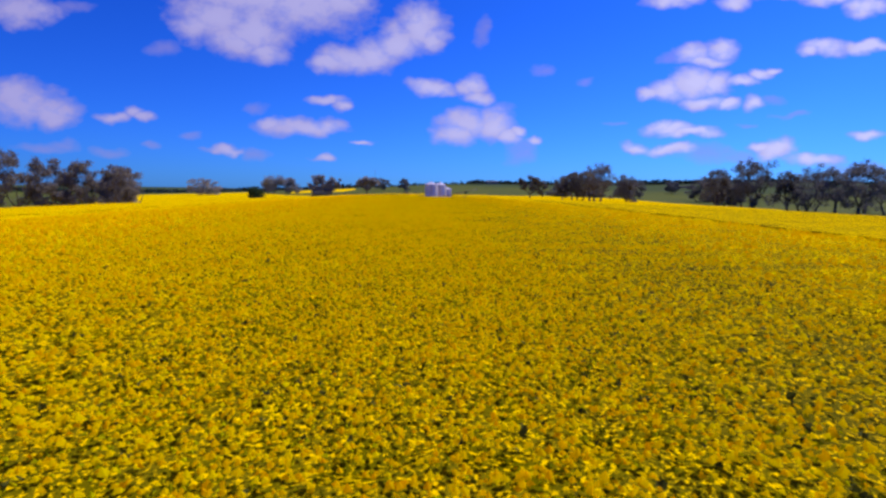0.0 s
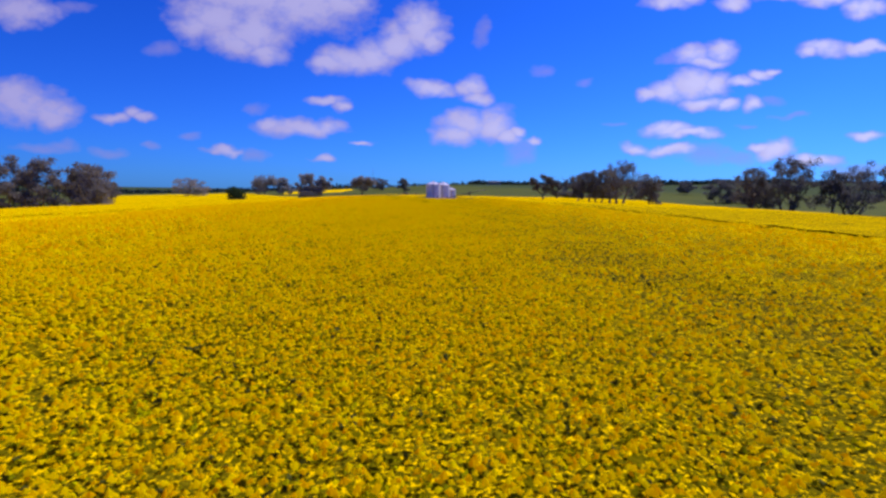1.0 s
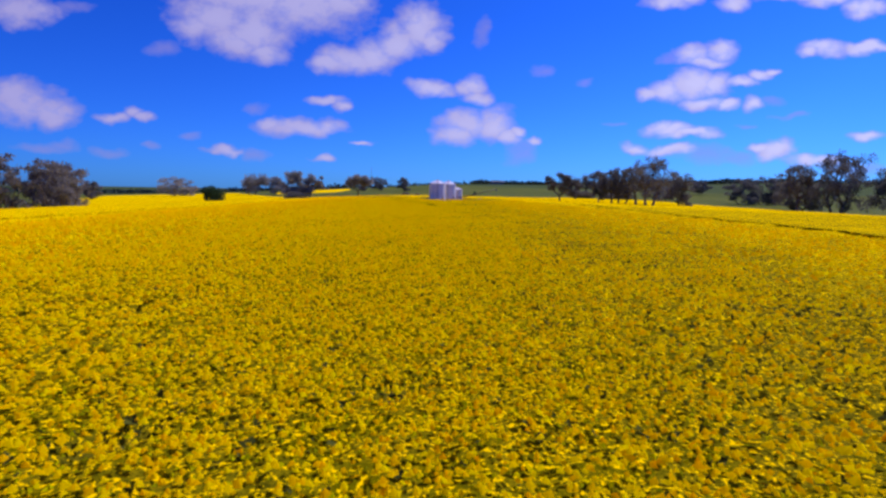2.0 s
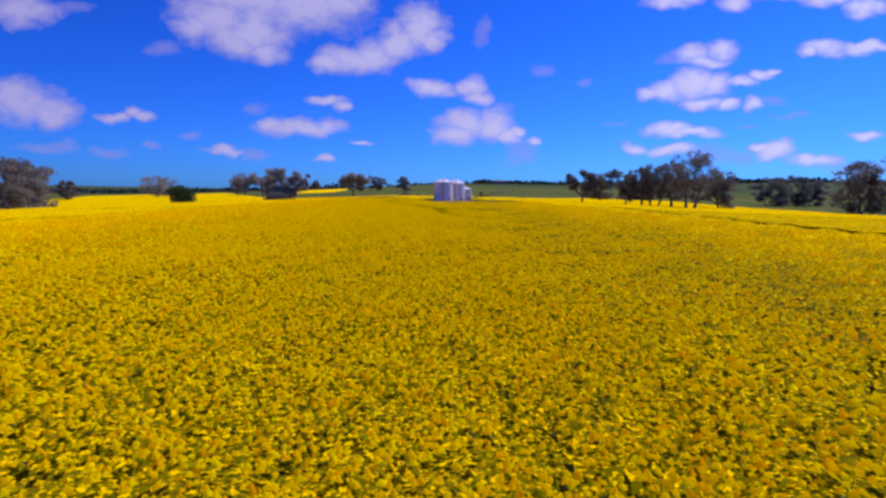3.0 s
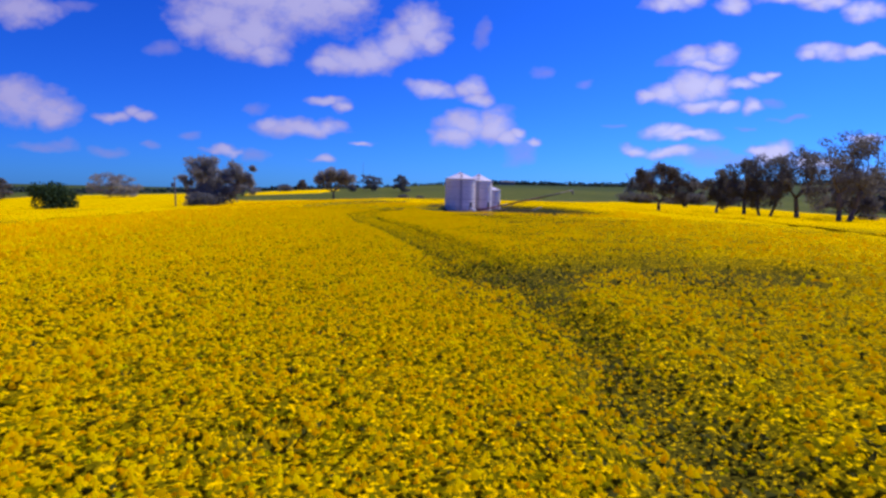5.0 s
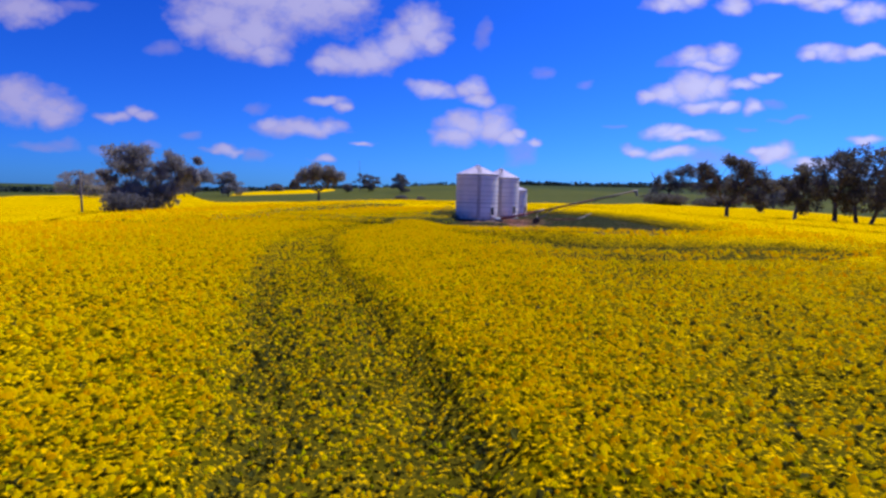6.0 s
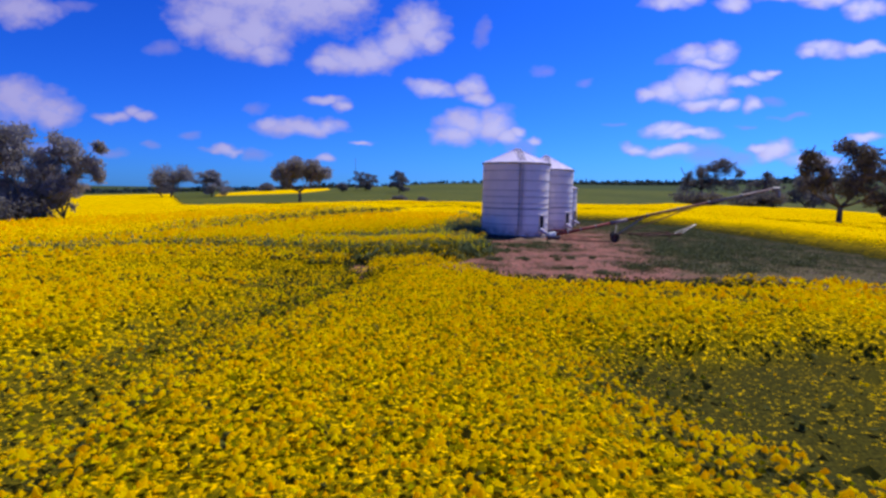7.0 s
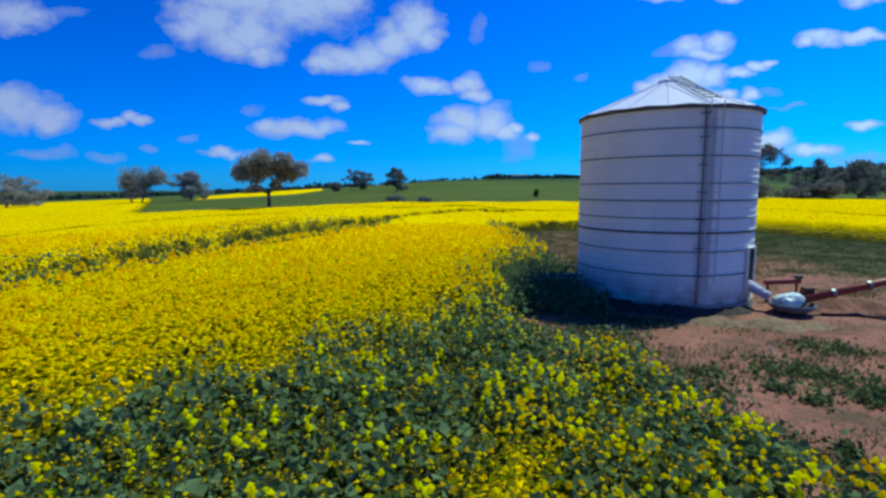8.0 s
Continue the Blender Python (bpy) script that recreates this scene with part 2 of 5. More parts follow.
def soil_ground():
    k = Nodes("ground", 0.95, spec=0.1)
    s = k.n.new("ShaderNodeSeparateXYZ")
    k.l.new(k.where, s.inputs[0])
    ex = k.math("DIVIDE", k.math("SUBTRACT", s.outputs[0], -4.0), 21.0)
    ey = k.math("DIVIDE", k.math("SUBTRACT", s.outputs[1], 184.0), 22.0)
    r = k.math("ADD", k.math("MULTIPLY", ex, ex), k.math("MULTIPLY", ey, ey))
    edge = k.math("ADD", r, k.math("MULTIPLY", k.math("SUBTRACT", k.noise(0.25, 4), 0.5), 0.8))
    bare = k.math("SUBTRACT", 1.0, k.ramp(edge, 0.75, 1.25))
    wx = k.math("DIVIDE", k.math("ADD", s.outputs[0], 54.0), 18.0)
    wy = k.math("DIVIDE", k.math("SUBTRACT", s.outputs[1], 144.0), 5.0)
    left_soil = k.math("ADD", k.math("MULTIPLY", wx, wx), k.math("MULTIPLY", wy, wy))
    bare = k.math("MAXIMUM", bare, k.math("SUBTRACT", 1.0, k.ramp(left_soil, 0.8, 1.2)))
    red = k.mix(k.ramp(k.noise(0.5, 5), 0.3, 0.7), (0.22, 0.083, 0.060), (0.375, 0.152, 0.110))
    red = k.mix(k.ramp(k.noise(7.0, 5, 0.7), 0.45, 0.75), red, (0.14, 0.074, 0.052))
    red = k.mix(k.ramp(k.noise(30.0, 2), 0.62, 0.72), red, (0.35, 0.20, 0.145))
    red = k.mix(k.math("MULTIPLY", k.ramp(k.noise(0.9, 6, 0.7), 0.49, 0.66), 0.75), red, (0.07, 0.056, 0.032))
    red = k.mix(k.math("MULTIPLY", k.ramp(k.noise(1.4, 6, 0.75, None, (1.0, 1.6, 1.0)), 0.56, 0.70), 0.7), red, (0.39, 0.22, 0.155))
    red = k.mix(k.math("MULTIPLY", k.ramp(k.noise(3.1, 6, 0.75), 0.54, 0.66), 0.6), red, (0.085, 0.05, 0.038))
    slant = k.math("SUBTRACT", s.outputs[0], k.math("MULTIPLY", k.math("SUBTRACT", s.outputs[1], 177.6), 0.16))
    side = k.math("MULTIPLY", k.ramp(k.math("ADD", slant, k.math("MULTIPLY", k.noise(0.45, 5), 5.0)), 2.6, 5.2), 0.85)
    red = k.mix(side, red, k.mix(k.ramp(k.noise(2.5, 5), 0.35, 0.65), (0.045, 0.05, 0.016), (0.13, 0.115, 0.045)))
    grass = k.mix(k.ramp(k.noise(0.02, 4), 0.35, 0.65), (0.072, 0.08, 0.009), (0.12, 0.12, 0.014))
    grass = k.mix(k.ramp(k.noise(0.3, 5), 0.4, 0.75), grass, (0.06, 0.08, 0.008))
    far = k.ramp(k.math("ADD", s.outputs[1], k.math("MULTIPLY", s.outputs[0], 0.25)), 505.0, 517.0)
    grass = k.mix(k.math("MULTIPLY", far, 0.75), grass, (0.036, 0.056, 0.013))
    k.color(k.mix(bare, grass, red))
    k.bump(k.math("ADD", k.noise(3.0, 6), k.math("MULTIPLY", k.noise(20, 3), 0.35)), 0.7, 0.12)
    return k.m


def galvanised(name, shade=1.0, cool=0.0):
    k = Nodes(name, 0.6, 0.0, 0.12)
    big = k.noise(0.9, 4, 0.6, k.pos, (1, 1, 0.6))
    streak = k.noise(3.0, 5, 0.65, k.pos, (3.0, 3.0, 0.12))
    c = k.mix(k.ramp(big, 0.3, 0.7), (0.82 * shade, 0.725 * shade, (0.66 + 0.14 * cool) * shade), (0.95 * shade, 0.85 * shade, (0.765 + 0.22 * cool) * shade))
    c = k.mix(k.math("MULTIPLY", k.ramp(streak, 0.52, 0.75), 0.16), c, (0.42, 0.39, 0.38))
    s = k.n.new("ShaderNodeSeparateXYZ")
    k.l.new(k.pos, s.inputs[0])
    # splashed dirt, deepened to paint in the shade at the wall's foot
    dirt_and_shade = k.math("MULTIPLY", k.math("SUBTRACT", 1.0, k.ramp(s.outputs[2], 0.05, 0.75)), k.ramp(k.noise(2.2, 5, 0.6, k.pos), 0.25, 0.6))
    c = k.mix(k.math("MULTIPLY", dirt_and_shade, 0.75), c, (0.13, 0.095, 0.08))
    k.color(c)
    wave = k.n.new("ShaderNodeTexWave")
    wave.bands_direction = "Z"
    wave.inputs["Scale"].default_value, wave.inputs["Distortion"].default_value = 4.1, 0.0
    k.l.new(k.pos, wave.inputs["Vector"])
    k.bump(k.math("ADD", wave.outputs["Fac"], k.math("MULTIPLY", big, 0.6)), 0.35, 0.02)
    k.l.new(k.math("ADD", k.math("MULTIPLY", streak, 0.4), 0.4), k.b.inputs["Roughness"])
    return k.m


def painted(name, base, worn, rough=0.55, metal=0.0, scale=6.0, share=0.5):
    k = Nodes(name, rough, metal)
    c = k.mix(k.math("MULTIPLY", k.ramp(k.noise(scale, 5, 0.65, k.pos), 0.45, 0.65), share), base, worn)
    c = k.mix(k.math("MULTIPLY", k.noise(scale * 6, 3, 0.6, k.pos), 0.35), c, tuple(v * 0.55 for v in worn))
    k.color(c)
    k.bump(k.noise(scale * 8, 3, 0.6, k.pos), 0.25, 0.005)
    return k.m


def bark(name, dark, light):
    k = Nodes(name, 0.95, spec=0.1)
    n = k.noise(2.0, 5, 0.65, None, (2.0, 2.0, 0.35))
    k.color(k.mix(k.ramp(n, 0.3, 0.7), dark, light))
    k.bump(n, 0.8, 0.06)
    return k.m


PETALS = petals("canola_petals", (0.87, 0.565, 0.0), (0.96, 0.82, 0.0), (0.94, 0.59, 0.0))
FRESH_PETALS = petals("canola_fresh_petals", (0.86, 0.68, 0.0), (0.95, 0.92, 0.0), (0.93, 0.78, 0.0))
SHOOTS, CANOPY, GROUND = shoots(), canopy(), soil_ground()
CROP_LEAF = leafy("canola_leaf", (0.03, 0.035, 0.008), (0.095, 0.097, 0.014), 0.3, 0.85)
CROP_STEM = leafy("canola_stem", (0.07, 0.11, 0.03), (0.16, 0.22, 0.06), 0.15)
FLANK_LEAF = leafy("canola_lower_leaf", (0.055, 0.085, 0.035), (0.235, 0.28, 0.125), 0.42, 0.9)
WEED_LEAF = leafy("weed_leaf", (0.065, 0.08, 0.028), (0.18, 0.19, 0.07), 0.25)
GRASS_BLADE = leafy("grass_blade", (0.045, 0.065, 0.022), (0.135, 0.15, 0.055), 0.3)
DRY_BLADE = leafy("dry_grass_blade", (0.20, 0.15, 0.07), (0.38, 0.30, 0.16), 0.25)
GUM_DARK = leafy("gum_leaf_dark", (0.10, 0.092, 0.09), (0.185, 0.17, 0.162), 0.55)
GUM_GREY = leafy("gum_leaf_grey", (0.23, 0.219, 0.225), (0.36, 0.34, 0.345), 0.55)
GUM_OLIVE = leafy("gum_leaf_olive", (0.128, 0.119, 0.118), (0.225, 0.208, 0.2), 0.42)
GUM_BROWN = leafy("gum_leaf_brown", (0.15, 0.135, 0.132), (0.255, 0.23, 0.222), 0.5)
BUSH_LEAF = leafy("bush_leaf", (0.018, 0.04, 0.014), (0.05, 0.085, 0.03), 0.12)
RIDGE_LEAF = leafy("ridge_leaf", (0.03, 0.045, 0.035), (0.05, 0.07, 0.05), 0.1)
BARK = bark("gum_bark", (0.06, 0.045, 0.035), (0.20, 0.16, 0.13))
PALE_BARK = bark("pale_gum_bark", (0.14, 0.12, 0.10), (0.42, 0.38, 0.33))
ZINC, ZINC_ROOF = galvanised("galvanised_wall"), galvanised("galvanised_roof", 0.74, 1.5)
BAND = painted("dark_band", (0.10, 0.095, 0.10), (0.20, 0.17, 0.15), 0.6, 0.3)
SEAM = painted("grey_seam_strip", (0.62, 0.56, 0.53), (0.45, 0.39, 0.37), 0.6, 0.1, 2.0, 0.5)
STEEL = painted("weathered_steel", (0.25, 0.24, 0.25), (0.22, 0.14, 0.10), 0.5, 0.6)
RED = painted("worn_red_paint", (0.30, 0.035, 0.025), (0.16, 0.07, 0.045), 0.5, 0.1, 5.0, 0.7)
TUBE = painted("weathered_tube", (0.33, 0.25, 0.23), (0.20, 0.11, 0.09), 0.5, 0.1, 1.6, 0.8)
MAROON = painted("faded_maroon_paint", (0.17, 0.045, 0.035), (0.10, 0.055, 0.045), 0.55, 0.1, 3.0, 0.7)
STRAW = painted("straw_and_dry_soil", (0.28, 0.175, 0.10), (0.15, 0.085, 0.06), 0.95, 0.0, 5.0, 0.7)
# near-black, so that the silo's foot looks deep in shade
LITTER = painted("shade_dark_litter", (0.03, 0.022, 0.02), (0.085, 0.055, 0.04), 0.95, 0.0, 7.0, 0.8)
RUST = painted("rust", (0.17, 0.075, 0.045), (0.09, 0.05, 0.035), 0.9)
RUBBER = painted("black_rubber", (0.02, 0.02, 0.02), (0.08, 0.07, 0.06), 0.9)
WHITE = painted("white_sheet", (0.72, 0.72, 0.72), (0.5, 0.48, 0.45), 0.5, 0.0, 3.0, 0.4)
BLACK = painted("black_opening", (0.02, 0.02, 0.022), (0.05, 0.045, 0.04), 0.8)
CONCRETE = painted("concrete", (0.34, 0.31, 0.28), (0.22, 0.17, 0.13), 0.95)
TIMBER = bark("pole_timber", (0.10, 0.085, 0.085), (0.20, 0.175, 0.17))
GREY_BOX = painted("grey_box", (0.12, 0.12, 0.14), (0.2, 0.17, 0.15), 0.7)
CLOD = leafy("soil_clod", (0.12, 0.065, 0.045), (0.34, 0.23, 0.16), 0.0, 0.95)


# ---- building helpers ----
def smooth01(v):
    v = np.clip(v, 0.0, 1.0)
    return v * v * (3 - 2 * v)


def lie(x, y):
    """The height of the land: a broad flat back along the flight, a rise far ahead, higher on the right."""
    x, y = np.asarray(x, float), np.asarray(y, float)
    out = np.maximum(np.abs(x) - 20, 0) / 50
    fall = np.where(x < 0, 1.9 * out ** 0.95, 1.5 * out ** 0.8)
    rise = smooth01((y - 236) / 434) * (10.5 + 5.0 * np.tanh(x / 140) + 9.0 * smooth01((x - 120) / 380))
    fall = fall + 4.2 * smooth01((-x - 72) / 90) * (1 - smooth01((y - 225) / 120))
    return rise - np.minimum(fall, 13.0) * (1 - 0.45 * smooth01((x - 150) / 300))


def spot(x, y, lift=0.0):
    return (x, y, float(lie(x, y)) + lift)


def mesh_of(name, verts, faces, material, smooth=False):
    """A mesh from arrays of corners and of faces that all have as many corners."""
    verts, faces = np.asarray(verts, np.float32), np.asarray(faces, np.int32)
    data = bpy.data.meshes.new(name)
    data.vertices.add(len(verts))
    data.vertices.foreach_set("co", verts.ravel())
    k = faces.shape[1]
    data.loops.add(faces.size)
    data.loops.foreach_set("vertex_index", faces.ravel())
    data.polygons.add(len(faces))
    data.polygons.foreach_set("loop_start", np.arange(0, faces.size, k, dtype=np.int32))
    data.polygons.foreach_set("use_smooth", np.full(len(faces), smooth))
    data.update(calc_edges=True)
    data.materials.append(material)
    return data


def part(name, bm, material, parent, label="", smooth=False):
    data = bpy.data.meshes.new(name)
    bmesh.ops.recalc_face_normals(bm, faces=bm.faces)
    bm.to_mesh(data)
    bm.free()
    if smooth:
        data.polygons.foreach_set("use_smooth", np.full(len(data.polygons), True))
    data.materials.append(material)
    ob = new(name, data)
    ob.parent = parent
    return tagged(ob, label)


def thing(name, label, category, at=(0, 0, 0), turn=0.0, group="", kind=""):
    ob = new(name)
    ob.matrix_world = Matrix.Translation(at) @ Matrix.Rotation(radians(turn), 4, "Z")
    return tagged(ob, label, category, group, kind)


def tube(bm, a, b, ra, rb=None, sides=8):
    """A closed tapered rod from a to b."""
    a, b = Vector(a), Vector(b)
    rb = ra if rb is None else rb
    q = (b - a).to_track_quat("Z", "Y")
    rings = []
    for c, r in ((a, ra), (b, rb)):
        rings.append([bm.verts.new(c + q @ Vector((r * math.cos(2 * math.pi * i / sides), r * math.sin(2 * math.pi * i / sides), 0))) for i in range(sides)])
    for i in range(sides):
        j = (i + 1) % sides
        bm.faces.new((rings[0][i], rings[0][j], rings[1][j], rings[1][i]))
    bm.faces.new(rings[0][::-1])
    bm.faces.new(rings[1])
    return bm


def bent(bm, points, radii, sides=7):
    for (p, q), (r, s) in zip(zip(points, points[1:]), zip(radii, radii[1:])):
        tube(bm, p, q, r, s, sides)
    return bm


def block(bm, centre, size, turn=0.0, bevel=0.0):
    m = Matrix.Translation(centre) @ Matrix.Rotation(radians(turn), 4, "Z") @ Matrix.Diagonal((*size, 1))
    made = bmesh.ops.create_cube(bm, size=1.0, matrix=m)
    if bevel:
        edges = list({e for v in made["verts"] for e in v.link_edges})
        bmesh.ops.bevel(bm, geom=edges, offset=bevel, segments=2, affect="EDGES", profile=0.5)
    return bm


def lathe(bm, profile, sides=64, centre=(0, 0, 0)):
    """A surface turned round z from (radius, height) pairs."""
    rings = []
    for r, z in profile:
        rings.append([bm.verts.new((centre[0] + r * math.cos(2 * math.pi * i / sides), centre[1] + r * math.sin(2 * math.pi * i / sides), centre[2] + z)) for i in range(sides)])
    for low, high in zip(rings, rings[1:]):
        for i in range(sides):
            j = (i + 1) % sides
            bm.faces.new((low[i], low[j], high[j], high[i]))
    return bm


# ---- the land ----
def ground_sheet():
    n = 150
    s = np.linspace(-1, 1, n)
    warp = np.sinh(s * 5.2) / math.sinh(5.2)
    x, y = np.meshgrid(warp * 4200, 180 + warp * 4200)
    z = lie(x, y)
    i = np.arange(n * n).reshape(n, n)
    faces = np.stack([i[:-1, :-1], i[:-1, 1:], i[1:, 1:], i[1:, :-1]], -1).reshape(-1, 4)
    verts = np.stack([x, y, z], -1).reshape(-1, 3)
    ob = new("ground", mesh_of("ground", verts, faces, GROUND, True))
    tagged(ob, "red-brown farm soil and green pasture rising to a low ridge", "ground", kind="structure")


ground_sheet()


# ---- the crop ----
TRACK = [(-5.2, 119.5), (-6.5, 126.0), (-8.0, 130.5), (-9.2, 135.0), (-10.5, 139.0), (-12.3, 144.0), (-13.5, 148.5), (-14.4, 152.5), (-14.3, 156.0), (-13.2, 159.2), (-12.2, 162.2)]
SIDE = [(-3.4, 155.3), (-1.0, 153.6), (3.0, 153.4), (9.5, 154.5)]
SPUR = [(-5.6, 121.2), (-3.4, 123.4), (-0.5, 124.8), (4.0, 124.6)]
LOOP = [(-27.0, 161.5), (-21.0, 163.0), (-16.5, 163.8), (-13.0, 163.4)]
FURROW = [(-34.0, 169.0), (-30.0, 173.0), (-25.0, 180.0), (-22.4, 186.0), (-20.2, 192.5), (-17.8, 199.5), (-14.3, 208.0), (-9.5, 216.0), (-5.0, 222.0)]
# three strips of thinned crop; the first two open down to the ground
LEFT_STRIP = [(-64.0, 142.0), (-50.0, 141.5), (-40.0, 144.5)]
TREE_STRIP = [(-56.0, 178.0), (-47.7, 184.0), (-39.0, 188.5)]
ROW_STRIP = [(30.0, 209.0), (38.0, 207.0), (47.0, 211.5), (52.0, 205.8), (55.0, 202.0), (57.0, 195.0), (57.5, 186.0)]
CROSS_PASS = [(-5.2, 119.5), (-3.9, 108.0), (-1.3, 102.3), (2.6, 96.0), (9.0, 88.0)]
FAR_PASS = [(3.0, 132.0), (1.6, 112.0), (2.5, 99.0), (6.0, 94.0)]


def off_line(x, y, line):
    best = np.full(np.shape(x), 1e9)
    for (ax, ay), (bx, by) in zip(line, line[1:]):
        k = np.clip(((x - ax) * (bx - ax) + (y - ay) * (by - ay)) / ((bx - ax) ** 2 + (by - ay) ** 2), 0, 1)
        best = np.minimum(best, np.hypot(x - ax - k * (bx - ax), y - ay - k * (by - ay)))
    return best


def waves(x, y, size, seed):
    """Cheap smooth unevenness between -1 and 1."""
    r = np.random.RandomState(seed)
    total = 0
    for _ in range(7):
        a, p, s = r.uniform(0, 2 * math.pi), r.uniform(0, 2 * math.pi), size * r.uniform(0.6, 1.7)
        total = total + np.sin((x * math.cos(a) + y * math.sin(a)) * 2 * math.pi / s + p)
    return total / 4.0


def crop_state(x, y):
    """How densely the canola stands (0 to 1), how much of it flowers, and how tall it is, in metres."""
    wob = waves(x, y, 2.2, 3) * 0.35 + waves(x, y, 0.8, 4) * 0.15
    clear = (1 - (np.abs((x - 1.4) / 12.0) ** 3 + np.abs((y - 186.5) / 21.5) ** 3) ** (1 / 3)) * 12.0 + wob
    near_side = 166.0 + 1.7 * smooth01((-12.4 - x) / 3.5) - 0.4 * smooth01((x + 9.5) / 4.0) - 3.0 * smooth01((-19.0 - x) / 14.0) + 0.45 * np.exp(-((x + 12.95) / 0.6) ** 2)
    far_side = 170.5 + 1.7 * smooth01((x + 11.5) / 2.2) - 1.4 * smooth01((-20.0 - x) / 14.0)
    lane = np.minimum(np.minimum(np.minimum(y - near_side, far_side - y), x + 42.0), 4.0 - x) + wob * 0.7
    bare = np.maximum(clear, lane)
    notch = np.minimum(0.28 - np.abs(x + 12.1 + 0.1 * wob), y - 165.0)
    bare = np.maximum(bare, notch + wob * 0.2)
    keep = np.minimum(-9.3 + 2.4 * smooth01((y - 185.5) / 4.0) - x, y - far_side) + wob * 0.8
    keep = np.maximum(keep, (1 - np.hypot((x + 9.1) / 1.7, (y - 175.8) / 3.4)) * 1.7 + wob * 0.5)
    bare = np.minimum(bare, -keep)
    gully = off_line(x, y, FURROW)
    bare = np.maximum(bare, 1.25 - gully + wob * 0.4)
    bare = np.maximum(bare, 1.0 - off_line(x, y, LEFT_STRIP) + waves(x, y, 9.0, 51) * 0.6)
    bare = np.maximum(bare, 1.4 - off_line(x, y, TREE_STRIP) + waves(x, y, 7.0, 52) * 0.6)
    dense = 1 - smooth01(bare / 0.5 + 0.5)
    far_edge = 252 + np.where(x < -62, np.minimum((-62 - x) * 1.83, 186), 0) + np.where(x > 20, np.minimum((x - 20) * 1.4, 57), 0)
    dense = dense * (y < far_edge) * (x > -175 - 0.08 * y - 0.40 * np.maximum(y - 300, 0)) * (x < 104 + 0.016 * y) * (y > -60)
    thin = 0
    for line, half, depth, soft in ((TRACK, 1.45, 0.42, 0.6), (SIDE, 3.1, 0.93, 0.7), (SPUR, 2.0, 0.88, 1.0), (LOOP, 0.7, 0.6, 0.8), (FURROW, 0.5, 0.95, 0.4), (LEFT_STRIP, 4.0, 0.75, 2.0),
                                    (TREE_STRIP, 4.0, 0.8, 2.0), (ROW_STRIP, 1.3, 0.85, 1.0), (CROSS_PASS, 0.7, 0.6, 0.8), (FAR_PASS, 0.6, 0.45, 0.8)):
        d = off_line(x, y, line) + wob * 0.6
        patchy = 1 + 0.22 * waves(x, y, 1.6, 61)
        thin = np.maximum(thin, depth * patchy * (1 - smooth01((d - half + soft * 0.5) / soft)))
    # the two wheel marks of the track, and a trampled heart in the side pass
    wheel_off = np.abs(off_line(x, y, TRACK) - 0.95 + wob * 0.25)
    thin = np.maximum(thin, 0.66 * (1 - smooth01((wheel_off - 0.12) / 0.4)))
    thin = np.maximum(thin, 0.92 * (1 - smooth01((off_line(x, y, [(-6.0, 156.4), (-5.2, 155.2), (-2.4, 154.2), (1.5, 153.6)]) + wob - 1.0) / 1.4)))
    thin = np.minimum(thin, 0.95)
    corner = (1 - smooth01((off_line(x, y, [(-13.6, 175.2), (-9.8, 179.0)]) - 1.5) / 2.4)) * 0.95
    corner = corner * np.clip(0.55 + 1.0 * waves(x, y, 1.9, 41), 0.15, 0.92)
    for px, py, pr, depth in ((-6.4, 164.9, 1.9, 0.8), (-3.6, 164.6, 1.9, 0.8), (-12.1, 165.2, 0.45, 0.8), (-13.5, 175.2, 2.0, 0.85), (-15.4, 174.9, 1.3, 0.6), (-12.2, 176.2, 1.9, 0.90), (-10.4, 178.0, 1.6, 0.88),
                              (-9.9, 180.6, 1.2, 0.6), (-9.2, 174.4, 1.2, 0.55), (-8.2, 176.0, 1.5, 0.72), (-2.0, 163.2, 1.4, 0.7)):
        thin = np.maximum(thin, depth * (1 - smooth01((np.hypot(x - px, (y - py) * 1.15) - pr * 0.6 + wob * 0.4) / pr)))
    thin = np.maximum(thin, 0.84 * (1 - smooth01((off_line(x, y, [(-17.0, 163.9), (-14.5, 164.2), (-12.6, 164.2)]) + wob * 0.5 - 0.55) / 0.7)))
    verge = 0.75 * (1 - smooth01((-clear - 0.9) / 1.6)) * smooth01((x - 1.0) / 3.0)
    # small gaps where a plant failed, and slow swings of vigour across the field
    gap = smooth01((waves(x, y, 3.1, 71) * waves(x, y, 1.1, 72) - 0.62) / 0.3) * 0.75
    # heads thinned along one side of the flight, imitating a vignette's darkening
    side_off = x - np.interp(y, (0, 74, 140, 176), (0, -5.2, -9.0, -10.9))
    side_dimming = smooth01((side_off - 0.8 + waves(x, y, 11.0, 82)) / 8.0) * smooth01((161.0 - y) / 4.0)
    thin = np.maximum(thin, side_dimming * np.clip(0.34 + 0.22 * waves(x, y, 4.5, 81), 0.0, 0.7))
    thin = np.maximum(np.maximum(np.maximum(thin, gap), corner), verge)
    fringe = 1 - 0.26 * smooth01((x + 10.4) / 3.2) * smooth01((y - 159.0) / 6.0) * smooth01((near_side + 2.5 - y) / 2.0) * smooth01((x + 22.0) / 6.0) * smooth01((17.0 - x) / 6.0)
    tall = fringe * 1.04 + waves(x, y, 9.0, 7) * 0.07 + waves(x, y, 1.3, 8) * 0.05
